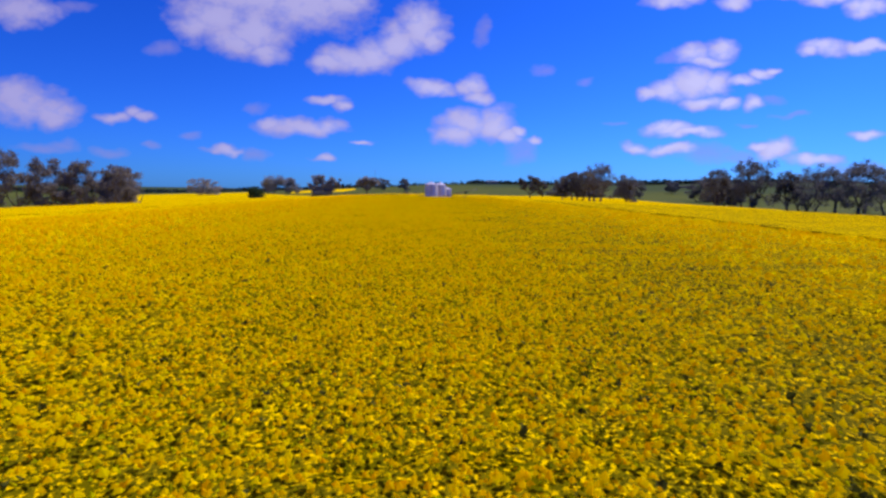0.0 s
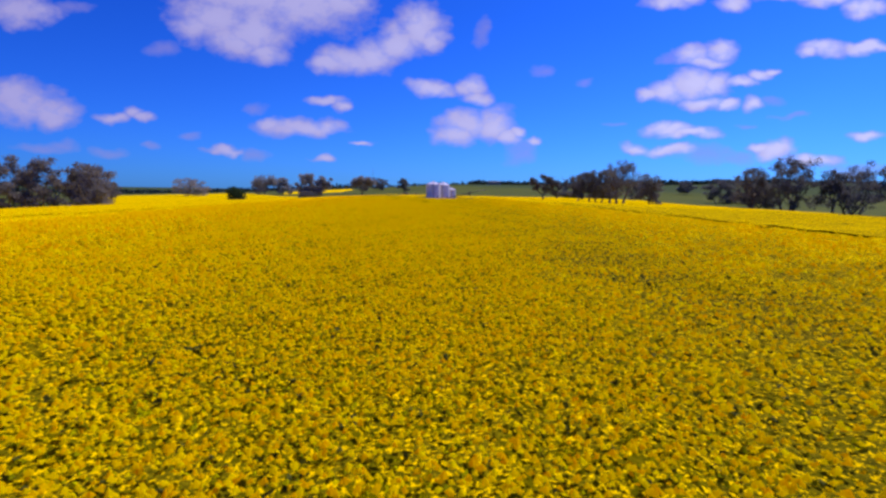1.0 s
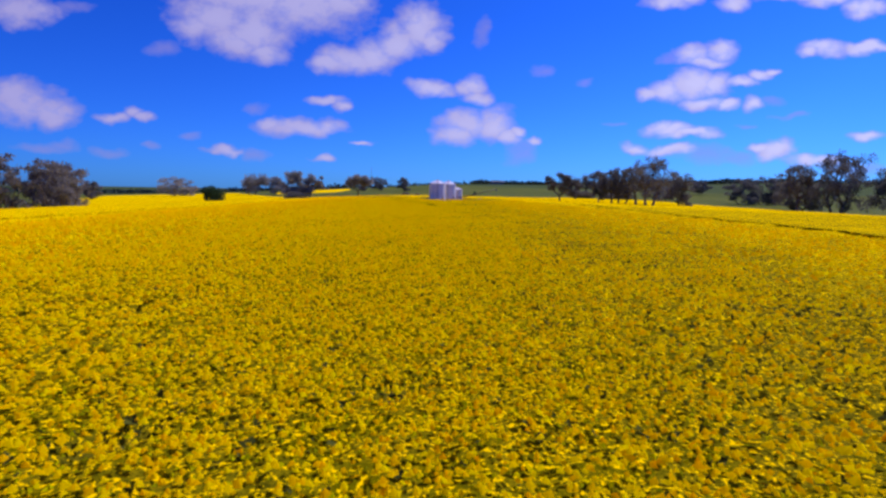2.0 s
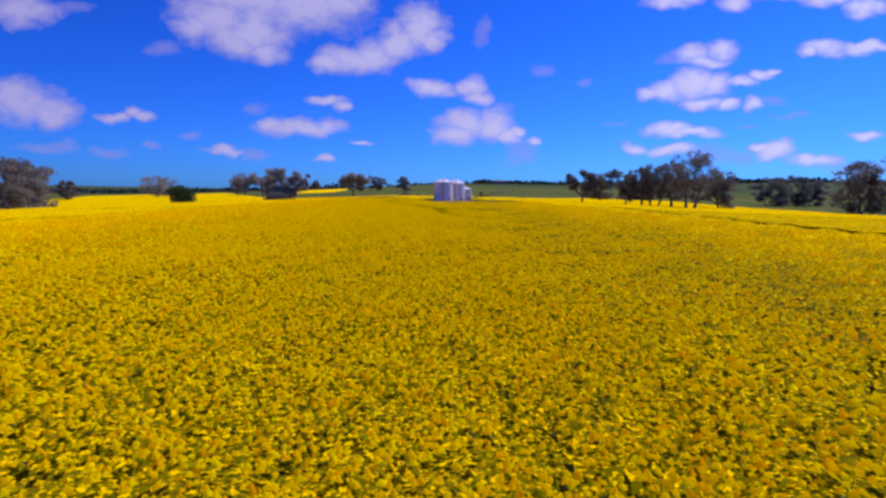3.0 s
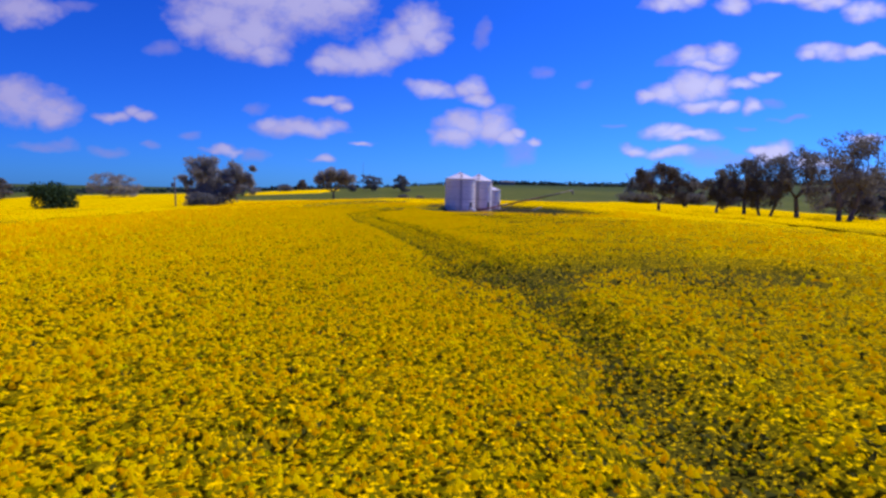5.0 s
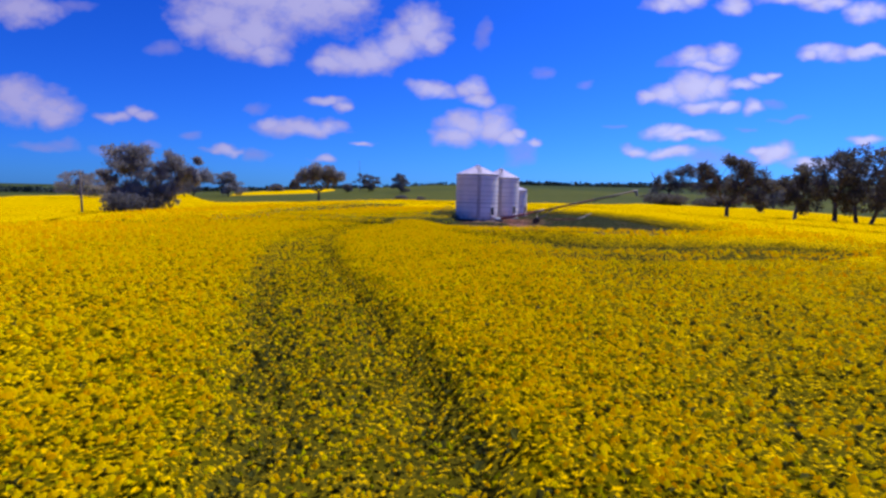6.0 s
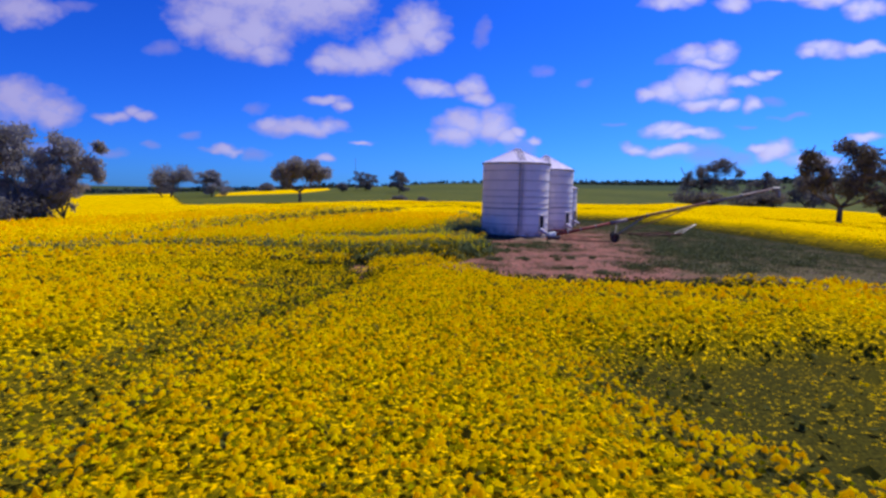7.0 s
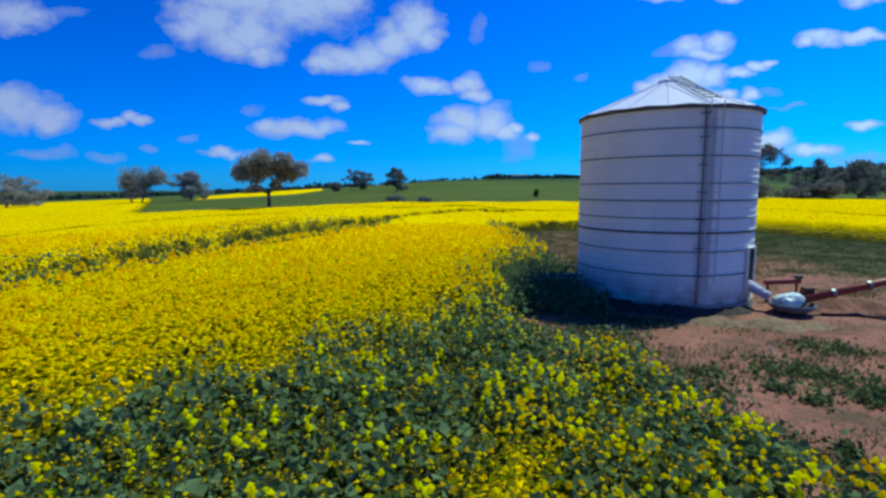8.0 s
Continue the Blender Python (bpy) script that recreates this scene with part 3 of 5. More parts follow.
    # beyond the furrow the crop stands higher than on its near side
    beyond = smooth01((y - 173.0 - 1.15 * np.maximum(-x - 30.0, 0) - (34 + x) * 1.75 + 4) / 4.0 + 0.5) * smooth01((-x - 2) / 6.0) * smooth01((y - 168) / 4)
    tall = tall + (0.32 * beyond - 0.12 * (1 - beyond) * (y > 172)) * (1 - smooth01((gully - 8) / 14.0)) * smooth01((y - 171.0) / 3.0)
    tall = tall * (1 - 0.42 * thin + 0.25 * corner) * (0.35 + 0.65 * dense)
    return dense, dense * (1 - thin), tall


def canopy_sheet():
    """The leafy mass below the flower heads, finer near the line of flight."""
    near_x, near_y = np.arange(-42, 30.01, 0.45), np.arange(-3, 226.01, 0.45)
    wide_x, wide_y = np.arange(-268, 116, 2.0), np.arange(-58, 444, 2.0)
    verts, faces, bloom, share, base = [], [], [], [], 0
    for xs, ys, fine in ((near_x, near_y, True), (wide_x, wide_y, False)):
        x, y = np.meshgrid(xs, ys)
        dense, flower, tall = crop_state(x, y)
        reach = smooth01((off_line(x, y, LINE) - 2.5) / 24.0)
        drop = (0.36 - 0.16 * reach) + 0.25 * np.clip(dense - flower, 0, 1) + 0.09 * (1 - reach) * waves(x, y, 0.7, 11) if fine else 0.13
        z = lie(x, y) + np.where(dense > 0.02, np.maximum(tall - drop, 0.02 + 0.3 * dense), -0.1)
        if fine:
            z = z + np.random.RandomState(5).uniform(-0.04, 0.04, x.shape) * (1 - 0.9 * reach)
        i = np.arange(x.size).reshape(x.shape)
        f = np.stack([i[:-1, :-1], i[:-1, 1:], i[1:, 1:], i[1:, :-1]], -1).reshape(-1, 4)
        cx, cy = x.ravel()[f].mean(1), y.ravel()[f].mean(1)
        ok = dense.ravel()[f].max(1) > 0.08
        if not fine:
            ok &= ~((cx > -41) & (cx < 29) & (cy > -2.2) & (cy < 225))
        verts.append(np.stack([x, y, z], -1).reshape(-1, 3))
        faces.append(f[ok] + base)
        # less yellow near the flight line, so painted dark gaps show between heads
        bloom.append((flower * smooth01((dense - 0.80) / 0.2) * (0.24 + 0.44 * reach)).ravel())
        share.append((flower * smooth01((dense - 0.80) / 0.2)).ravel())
        base += x.size
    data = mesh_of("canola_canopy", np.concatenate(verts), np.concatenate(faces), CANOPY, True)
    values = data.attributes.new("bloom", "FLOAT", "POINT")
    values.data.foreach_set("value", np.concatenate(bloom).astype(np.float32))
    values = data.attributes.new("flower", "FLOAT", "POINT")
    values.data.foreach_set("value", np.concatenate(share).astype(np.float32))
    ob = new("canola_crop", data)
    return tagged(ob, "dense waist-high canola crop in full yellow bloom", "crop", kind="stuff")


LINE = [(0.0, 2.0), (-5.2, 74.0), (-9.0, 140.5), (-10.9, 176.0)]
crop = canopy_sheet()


def scatter(r, x0, x1, y0, y1, per_m2, low, high):
    """Random places in a rectangle whose distance from the flight line lies between low and high."""
    n = int((x1 - x0) * (y1 - y0) * per_m2)
    x, y = r.uniform(x0, x1, n), r.uniform(y0, y1, n)
    d = off_line(x, y, LINE) + r.uniform(-0.6, 0.6, n) * min(1.0, high / 4)
    ok = (d >= low) & (d < high)
    return x[ok], y[ok]


def flakes(r, centre, size, count, spread, tilt):
    """count small four-cornered petals or leaves round every centre; tilt 0: lying, 1: any way."""
    n = len(centre)
    c = np.repeat(centre, count, 0) + r.normal(0, 1, (n * count, 3)) * np.repeat(spread, count, 0)
    s = np.repeat(size, count) * r.uniform(0.65, 1.25, n * count)
    normal = r.normal(0, 1, (n * count, 3)) * tilt + np.array([0, 0, 1.0])
    normal /= np.linalg.norm(normal, axis=1, keepdims=True)
    side = np.cross(normal, r.normal(0, 1, (n * count, 3)))
    side /= np.linalg.norm(side, axis=1, keepdims=True) + 1e-9
    other = np.cross(normal, side)
    lean = r.uniform(0.75, 1.3, (n * count, 1))
    a, b = side * s[:, None] * 0.5 * lean, other * s[:, None] * 0.5 / lean
    cup = normal * s[:, None] * r.uniform(-0.18, 0.18, (n * count, 1))
    verts = np.stack([c - a * 0.7 - b * 0.7 + cup, c + a - b * 0.35 - cup, c + a * 0.6 + b * 0.8 + cup, c - a * 0.8 + b * 0.6 - cup], 1).reshape(-1, 3)
    return verts, np.arange(len(verts)).reshape(-1, 4)


def posies(r, centre, size, sides, bulb=False):
    """Compact flower heads: an uneven dome of petals over every centre; a bulb is closed below as well."""
    n = len(centre)
    turn = r.uniform(0, 6.283, (n, 1)) + np.arange(sides)[None] * 6.283 / sides + r.uniform(-0.3, 0.3, (n, sides))
    out = size[:, None] * r.uniform(0.40, 0.64, (n, sides))
    z = size[:, None] * (r.uniform(-0.28, 0.18, (n, sides)) if bulb else r.uniform(-0.50, 0.04, (n, sides)))
    ring = np.stack([np.cos(turn) * out, np.sin(turn) * out, z], -1)
    tip = np.concatenate([r.normal(0, 0.14, (n, 2)), r.uniform(0.16, 0.46, (n, 1))], 1) * size[:, None]
    foot = np.concatenate([r.normal(0, 0.10, (n, 2)), r.uniform(-0.75, -0.5, (n, 1))], 1) * size[:, None]
    points = [ring, tip[:, None]] + ([foot[:, None]] if bulb else [])
    verts = (np.concatenate(points, 1) + centre[:, None]).reshape(-1, 3)
    fan = [(k, (k + 1) % sides, sides) for k in range(sides)]
    if bulb:
        fan += [((k + 1) % sides, k, sides + 1) for k in range(sides)]
    return verts, (np.arange(n)[:, None, None] * (sides + (2 if bulb else 1)) + np.array(fan)[None]).reshape(-1, 3)


def join(name, pieces, material, parent, kind="stuff", label=""):
    verts, faces, base = [], [], 0
    for v, f in pieces:
        verts.append(v)
        faces.append(f + base)
        base += len(v)
    ob = new(name, mesh_of(name, np.concatenate(verts), np.concatenate(faces), material))
    ob.parent = parent
    return tagged(ob, label, kind=kind)


def stalks(r, x, y, low, high):
    """Thin upright stems from the ground to each flower head."""
    top = np.stack([x, y, high], -1)
    foot = np.stack([x + r.normal(0, 0.06, len(x)), y + r.normal(0, 0.06, len(x)), low], -1)
    turn = r.uniform(0, math.pi, len(x))
    w = np.stack([np.cos(turn) * 0.009, np.sin(turn) * 0.009, np.zeros(len(x))], -1)
    v = np.stack([foot - w, foot + w, top + w * 0.5, top - w * 0.5], 1).reshape(-1, 3)
    return v, np.arange(len(v)).reshape(-1, 4)


def crop_plants():
    r = np.random.RandomState(21)
    heads, leaves, stems = [], [], []
    for low, high, per, size, count, bulb, box in ((-1, 3.4, 160, 0.066, 4, False, (-17, 7, 1, 192)), (3.4, 10, 72, 0.094, 4, False, (-23, 13, 2, 197)),
                                                   (10, 26, 15, 0.18, 3, False, (-43, 33, 8, 232)), (26, 130, 0.6, 0.18, 3, False, (-150, 100, 26, 340))):
        x, y = scatter(r, *box, per, low, high)
        dense, flower, tall = crop_state(x, y)
        clump = 0.80 + 0.30 * waves(x, y, 0.55, 31)
        ok = r.uniform(0, 1, len(x)) < np.clip(flower * 1.05, 0, 1) * (0.25 + 0.75 * smooth01((dense - np.where(y < 167.5, 0.1, 0.45)) / 0.45)) * np.clip(clump + 0.12 * smooth01((off_line(x, y, LINE) - 4) / 10), 0.3, 1)
        x, y, tall, dense, flower = x[ok], y[ok], tall[ok], dense[ok], flower[ok]
        tall = tall / (0.35 + 0.65 * dense) * (0.6 + 0.4 * dense)
        z = lie(x, y) + tall * (0.82 + 0.24 * r.uniform(0, 1, len(x)) ** 0.7)
        s = size * r.uniform(0.7, 1.25, len(x)) * (0.62 + 0.38 * flower)
        heads.append(posies(r, np.stack([x, y, z], -1), s, count, bulb))
        rim = (dense < 0.93) & (high < 12)
        stems.append(stalks(r, x[rim], y[rim], lie(x[rim], y[rim]), z[rim]))
    for low, high, per, size, box in ((0, 3.6, 44, 0.085, (-17, 7, 1, 187)), (3.6, 10, 8, 0.10, (-23, 13, 2, 197))):
        x, y = scatter(r, *box, per, low, high)
        dense, flower, tall = crop_state(x, y)
        rim = np.clip(4 * dense * (1 - dense), 0, 1)
        ok = r.uniform(0, 1, len(x)) < np.clip(dense * (0.5 + 1.1 * (dense - flower)) + rim, 0, 1)
        x, y, tall = x[ok], y[ok], tall[ok]
        z = lie(x, y) + tall * r.uniform(0.25, 0.74, len(x))
        s = np.full(len(x), size) * r.uniform(0.6, 1.4, len(x))
        leaves.append(flakes(r, np.stack([x, y, z], -1), s, 2, np.stack([s * 0.5] * 2 + [s * 0.6], -1), 1.1))
    # later side shoots below the main heads, still half in bud
    x, y = scatter(r, -17, 7, 1, 192, 48, -1, 4.0)
    dense, flower, tall = crop_state(x, y)
    ok = r.uniform(0, 1, len(x)) < np.clip(0.25 + flower, 0, 1) * dense
    x, y, tall = x[ok], y[ok], tall[ok]
    s = r.uniform(0.04, 0.075, len(x))
    buds = [posies(r, np.stack([x, y, lie(x, y) + tall * r.uniform(0.62, 0.84, len(x))], -1), s, 3)]
    # leaves on the crop's rim along the clearing
    x, y = r.uniform(-18, 1, 30000), r.uniform(163.0, 168.5, 30000)
    dense, _, tall = crop_state(x, y)
    rim = (dense > 0.25) & (crop_state(x, y + 0.7)[0] < 0.75)
    x, y, tall = x[rim], y[rim], np.maximum(tall[rim], 0.5)
    s = r.uniform(0.05, 0.11, len(x))
    leaves.append(flakes(r, np.stack([x, y, lie(x, y) + tall * r.uniform(0.15, 0.8, len(x))], -1), s, 3, np.stack([s * 0.9] * 3, -1), 1.3))
    # the open flanks of the crop, where whole plants show from the side
    x, y = scatter(r, -27, -6, 169.6, 205, 135, 0, 40)
    dense, flower, tall = crop_state(x, y)
    inner = crop_state(x + 0.9, y - 0.9)[0] * crop_state(x - 0.5, y + 0.5)[0] * crop_state(x, y - 1.0)[0]
    ok = (dense > 0.1) & ((inner < 0.75) | (dense - flower > 0.5)) & (r.uniform(0, 1, len(x)) < 0.75)
    x, y, tall = x[ok], y[ok], np.maximum(tall[ok], 0.55)
    g = lie(x, y)
    s = r.uniform(0.05, 0.15, len(x))
    flank = [flakes(r, np.stack([x, y, g + tall * r.uniform(0.05, 0.85, len(x))], -1), s, 4, np.stack([s * 0.9] * 3, -1), 1.3)]
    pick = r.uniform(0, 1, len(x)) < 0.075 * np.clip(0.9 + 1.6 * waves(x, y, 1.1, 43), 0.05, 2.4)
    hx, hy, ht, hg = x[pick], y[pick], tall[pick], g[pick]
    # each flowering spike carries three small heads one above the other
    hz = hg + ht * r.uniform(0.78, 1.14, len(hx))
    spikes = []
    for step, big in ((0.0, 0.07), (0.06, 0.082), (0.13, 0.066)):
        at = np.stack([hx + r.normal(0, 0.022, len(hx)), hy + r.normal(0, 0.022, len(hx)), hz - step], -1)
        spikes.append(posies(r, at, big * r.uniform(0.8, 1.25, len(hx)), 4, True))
    stems.append(stalks(r, hx, hy, hg, hg + ht * 0.95))
    join("flower_heads", heads, PETALS, crop, label="clusters of small bright yellow petals")
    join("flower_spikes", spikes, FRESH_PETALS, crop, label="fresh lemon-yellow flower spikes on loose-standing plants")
    join("side_shoots", buds, SHOOTS, crop, label="greenish half-open side shoots")
    join("leaves", leaves, CROP_LEAF, crop, label="dark olive-green canola leaves")
    join("lower_leaves", flank, FLANK_LEAF, crop, label="broad grey-green leaves on the open flanks")
    join("stems", stems, CROP_STEM, crop, label="thin green canola stems")


crop_plants()


def far_strip(name, x0, x1, y0, y1, slope, label):
    """A distant flowering paddock beyond the pasture, a low slab of crop."""
    xs, ys = np.linspace(x0, x1, 60), np.linspace(y0, y1, 12)
    x, y = np.meshgrid(xs, ys)
    y = y + (x - x0) * slope
    z = lie(x, y) + 1.1 + waves(x, y, 6, 2) * 0.08
    edge = (y - (x - x0) * slope <= y0) | (y - (x - x0) * slope >= y1) | (x <= x0) | (x >= x1)
    z = np.where(edge, lie(x, y) - 0.05, z)
    i = np.arange(x.size).reshape(x.shape)
    f = np.stack([i[:-1, :-1], i[:-1, 1:], i[1:, 1:], i[1:, :-1]], -1).reshape(-1, 4)
    data = mesh_of(name, np.stack([x, y, z], -1).reshape(-1, 3), f, CANOPY, True)
    values = data.attributes.new("bloom", "FLOAT", "POINT")
    values.data.foreach_set("value", np.full(x.size, 0.95, np.float32))
    tagged(new(name, data), label, "crop", kind="stuff")


far_strip("distant_canola", -119, -81, 394, 458, 0.447, "distant yellow canola paddock beyond the pasture")


# ---- grain silos ----
RINGS = ((4.27, 0.012), (3.62, 0.012), (2.97, 0.012), (2.55, 0.012), (2.12, 0.012), (1.77, 0.026), (1.31, 0.012), (0.73, 0.012))


def silo(at, radius, height, roof, ladder_way, hatch_way, label, ladder=True):
    s = thing("grain_silo", label, "silo", at, group="silos in the clearing")
    k = height / 4.79
    part("base_slab", lathe(bmesh.new(), ((0.01, 0.0), (radius + 0.05, 0.0), (radius + 0.06, -0.12), (radius + 0.07, -0.4)), 48), CONCRETE, s, "stained concrete base slab")
    profile, z = [], 0.0
    steps = 120
    for i in range(steps + 1):
        z = height * i / steps
        profile.append((radius + 0.008 * math.sin(z * 2 * math.pi / 0.16), z))
    part("wall", lathe(bmesh.new(), profile, 72), ZINC, s, "corrugated galvanised iron wall", True)
    for z, h in RINGS:
        z *= k
        part("ring_band", lathe(bmesh.new(), ((radius, z - h), (radius + 0.026, z - h), (radius + 0.026, z + h), (radius, z + h)), 64), BAND, s)
    rim = radius + 0.07
    part("eave", lathe(bmesh.new(), ((radius, height - 0.07), (rim, height - 0.06), (rim + 0.015, height), (radius, height + 0.03)), 64), BAND, s)
    roof_bm = bmesh.new()
    sides = 32
    tip = [roof_bm.verts.new((0.22 * math.cos(2 * math.pi * i / sides), 0.22 * math.sin(2 * math.pi * i / sides), height + roof)) for i in range(sides)]
    low = []
    for i in range(sides):
        rr = rim + 0.03 - 0.02 * (i % 2)
        low.append(roof_bm.verts.new((rr * math.cos(2 * math.pi * i / sides), rr * math.sin(2 * math.pi * i / sides), height + 0.005 + 0.03 * (i % 2))))
    for i in range(sides):
        j = (i + 1) % sides
        roof_bm.faces.new((low[i], low[j], tip[j], tip[i]))
    part("roof", roof_bm, ZINC_ROOF, s, "shallow conical sheet-iron roof", True)
    part("roof_cap", lathe(bmesh.new(), ((0.27, height + roof - 0.05), (0.27, height + roof + 0.05), (0.15, height + roof + 0.12), (0.01, height + roof + 0.14)), 24), ZINC_ROOF, s)
    rib_bm = tube(bmesh.new(), (rim, 0, height + 0.03), (0.24, 0, height + roof + 0.015), 0.012, sides=5)
    rib = part("roof_rib", rib_bm, ZINC_ROOF, s)
    for i in range(1, 16):
        twin = new("roof_rib", rib.data)
        twin.parent, twin.rotation_euler = s, (0, 0, 2 * math.pi * i / 16)
    if ladder:
        a = radians(ladder_way)
        out, side = Vector((math.cos(a), math.sin(a), 0)), Vector((-math.sin(a), math.cos(a), 0))
        for sign in (-1, 1):
            rail = bmesh.new()
            tube(rail, out * (radius + 0.16) + side * 0.15 * sign + Vector((0, 0, 0.55)), out * (radius + 0.16) + side * 0.15 * sign + Vector((0, 0, height + 0.1)), 0.012)
            part("ladder_rail", rail, SEAM, s, "thin weathered ladder rail")
        step = tube(bmesh.new(), out * (radius + 0.16) - side * 0.15, out * (radius + 0.16) + side * 0.15, 0.008, sides=5)
        rung = part("rung", step, SEAM, s)
        rung.location.z = 0.7
        for i in range(1, int((height - 0.7) / 0.29) + 1):
            twin = new("rung", rung.data)
            twin.parent, twin.location = s, (0, 0, 0.7 + 0.29 * i)
        for z in (0.73, 1.4, 2.1, 2.75, 3.4, 4.05, 4.6):
            arm = bmesh.new()
            tube(arm, out * (radius - 0.01) - side * 0.30 + Vector((0, 0, z * k)), out * (radius + 0.17) - side * 0.14 + Vector((0, 0, z * k)), 0.013, sides=5)
            tube(arm, out * (radius - 0.01) - side * 0.16 + Vector((0, 0, z * k)), out * (radius + 0.17) - side * 0.16 + Vector((0, 0, z * k)), 0.013, sides=5)
            part("ladder_bracket", arm, BAND, s)
        post = bmesh.new()
        tube(post, out * (radius + 0.03) - side * 0.19 + Vector((0, 0, 0.02)), out * (radius + 0.03) - side * 0.19 + Vector((0, 0, height)), 0.022)
        part("seam_post", post, STEEL, s, "grey vertical seam strip")
        strip = lathe(bmesh.new(), ((radius + 0.012, 0.03), (radius + 0.020, 0.03), (radius + 0.020, height - 0.08), (radius + 0.012, height - 0.08)), 144)
        bmesh.ops.delete(strip, geom=[f for f in strip.faces if (f.calc_center_median() - out * radius).xy.length > 0.11], context="FACES")
        part("cover_strip", strip, SEAM, s, "dull grey cover strip behind the ladder")
        rladder = bmesh.new()
        for sign in (-1, 1):
            tube(rladder, out * (radius - 0.02) + side * 0.17 * sign + Vector((0, 0, height + 0.16)), out * 0.32 + side * 0.17 * sign + Vector((0, 0, height + roof + 0.12)), 0.016, sides=6)
        for i in range(9):
            c = (out * (radius - 0.02)).lerp(out * 0.32, (i + 0.4) / 9) + Vector((0, 0, height + 0.16 + (roof - 0.04) * (i + 0.4) / 9))
            tube(rladder, c - side * 0.2, c + side * 0.2, 0.016, sides=5)
        part("roof_ladder", rladder, STEEL, s, "steel ladder lying up the roof")
    a = radians(hatch_way)
    m = Matrix.Rotation(a, 4, "Z")
    # a solid block; the opening's inner darkness is only its black colour
    door = bmesh.new()
    block(door, (radius + 0.02, 0, 0.80), (0.05, 0.42, 0.95), bevel=0.012)
    door.transform(m)
    hatch = part("hatch", door, BLACK, s, "dark discharge hatch")
    fr = bmesh.new()
    for y in (-0.27, 0.27):
        block(fr, (radius + 0.035, y * 0.9, 0.80), (0.06, 0.04, 1.05))
    block(fr, (radius + 0.035, 0, 1.345), (0.06, 0.526, 0.04))
    fr.transform(m)
    part("hatch_frame", fr, ZINC, hatch, "pale galvanised frame")
    chute = bmesh.new()
    tube(chute, (radius - 0.05, 0, 0.42), (radius + 0.5, 0, 0.16), 0.14, 0.11, 12)
    chute.transform(m)
    part("chute", chute, ZINC_ROOF, s, "short sheet-iron outlet chute")
    return s


SILO_A, SILO_B, SILO_C = (-4.57, 185.28), (-1.4, 191.13), (1.4, 197.77)
silo(spot(*SILO_A, 0.2), 2.27, 4.75, 0.93, -87, -48, "round corrugated galvanised grain silo with ladder and conical roof")
silo(spot(*SILO_B, 0.2), 2.2, 4.62, 1.05, -95, -48, "round galvanised grain silo standing behind the first one")
silo(spot(*SILO_C, 0.1), 1.5, 3.35, 0.55, -75, -40, "smaller galvanised silo with a low conical roof", False)


# ---- the grain auger ----
def wheel(parent, at, radius, width=0.16, way=0.0):
    """A tyre on a pressed rim, its axle along the local y axis turned by way degrees."""
    m = Matrix.Translation(at) @ Matrix.Rotation(radians(way), 4, "Z") @ Matrix.Rotation(radians(90), 4, "X")
    tyre = lathe(bmesh.new(), ((radius * 0.62, -width * 0.42), (radius * 0.88, -width * 0.5), (radius, -width * 0.28), (radius, width * 0.28), (radius * 0.88, width * 0.5), (radius * 0.62, width * 0.42), (radius * 0.62, -width * 0.42)), 28)
    tyre.transform(m)
    w = part("wheel", tyre, RUBBER, parent, "black rubber tyre", True)
    rim = lathe(bmesh.new(), ((radius * 0.64, -width * 0.36), (radius * 0.5, -width * 0.1), (radius * 0.16, -width * 0.16), (0.01, -width * 0.18)), 20)
    rim.transform(m)
    part("rim", rim, RUST, w, "rusty wheel rim")


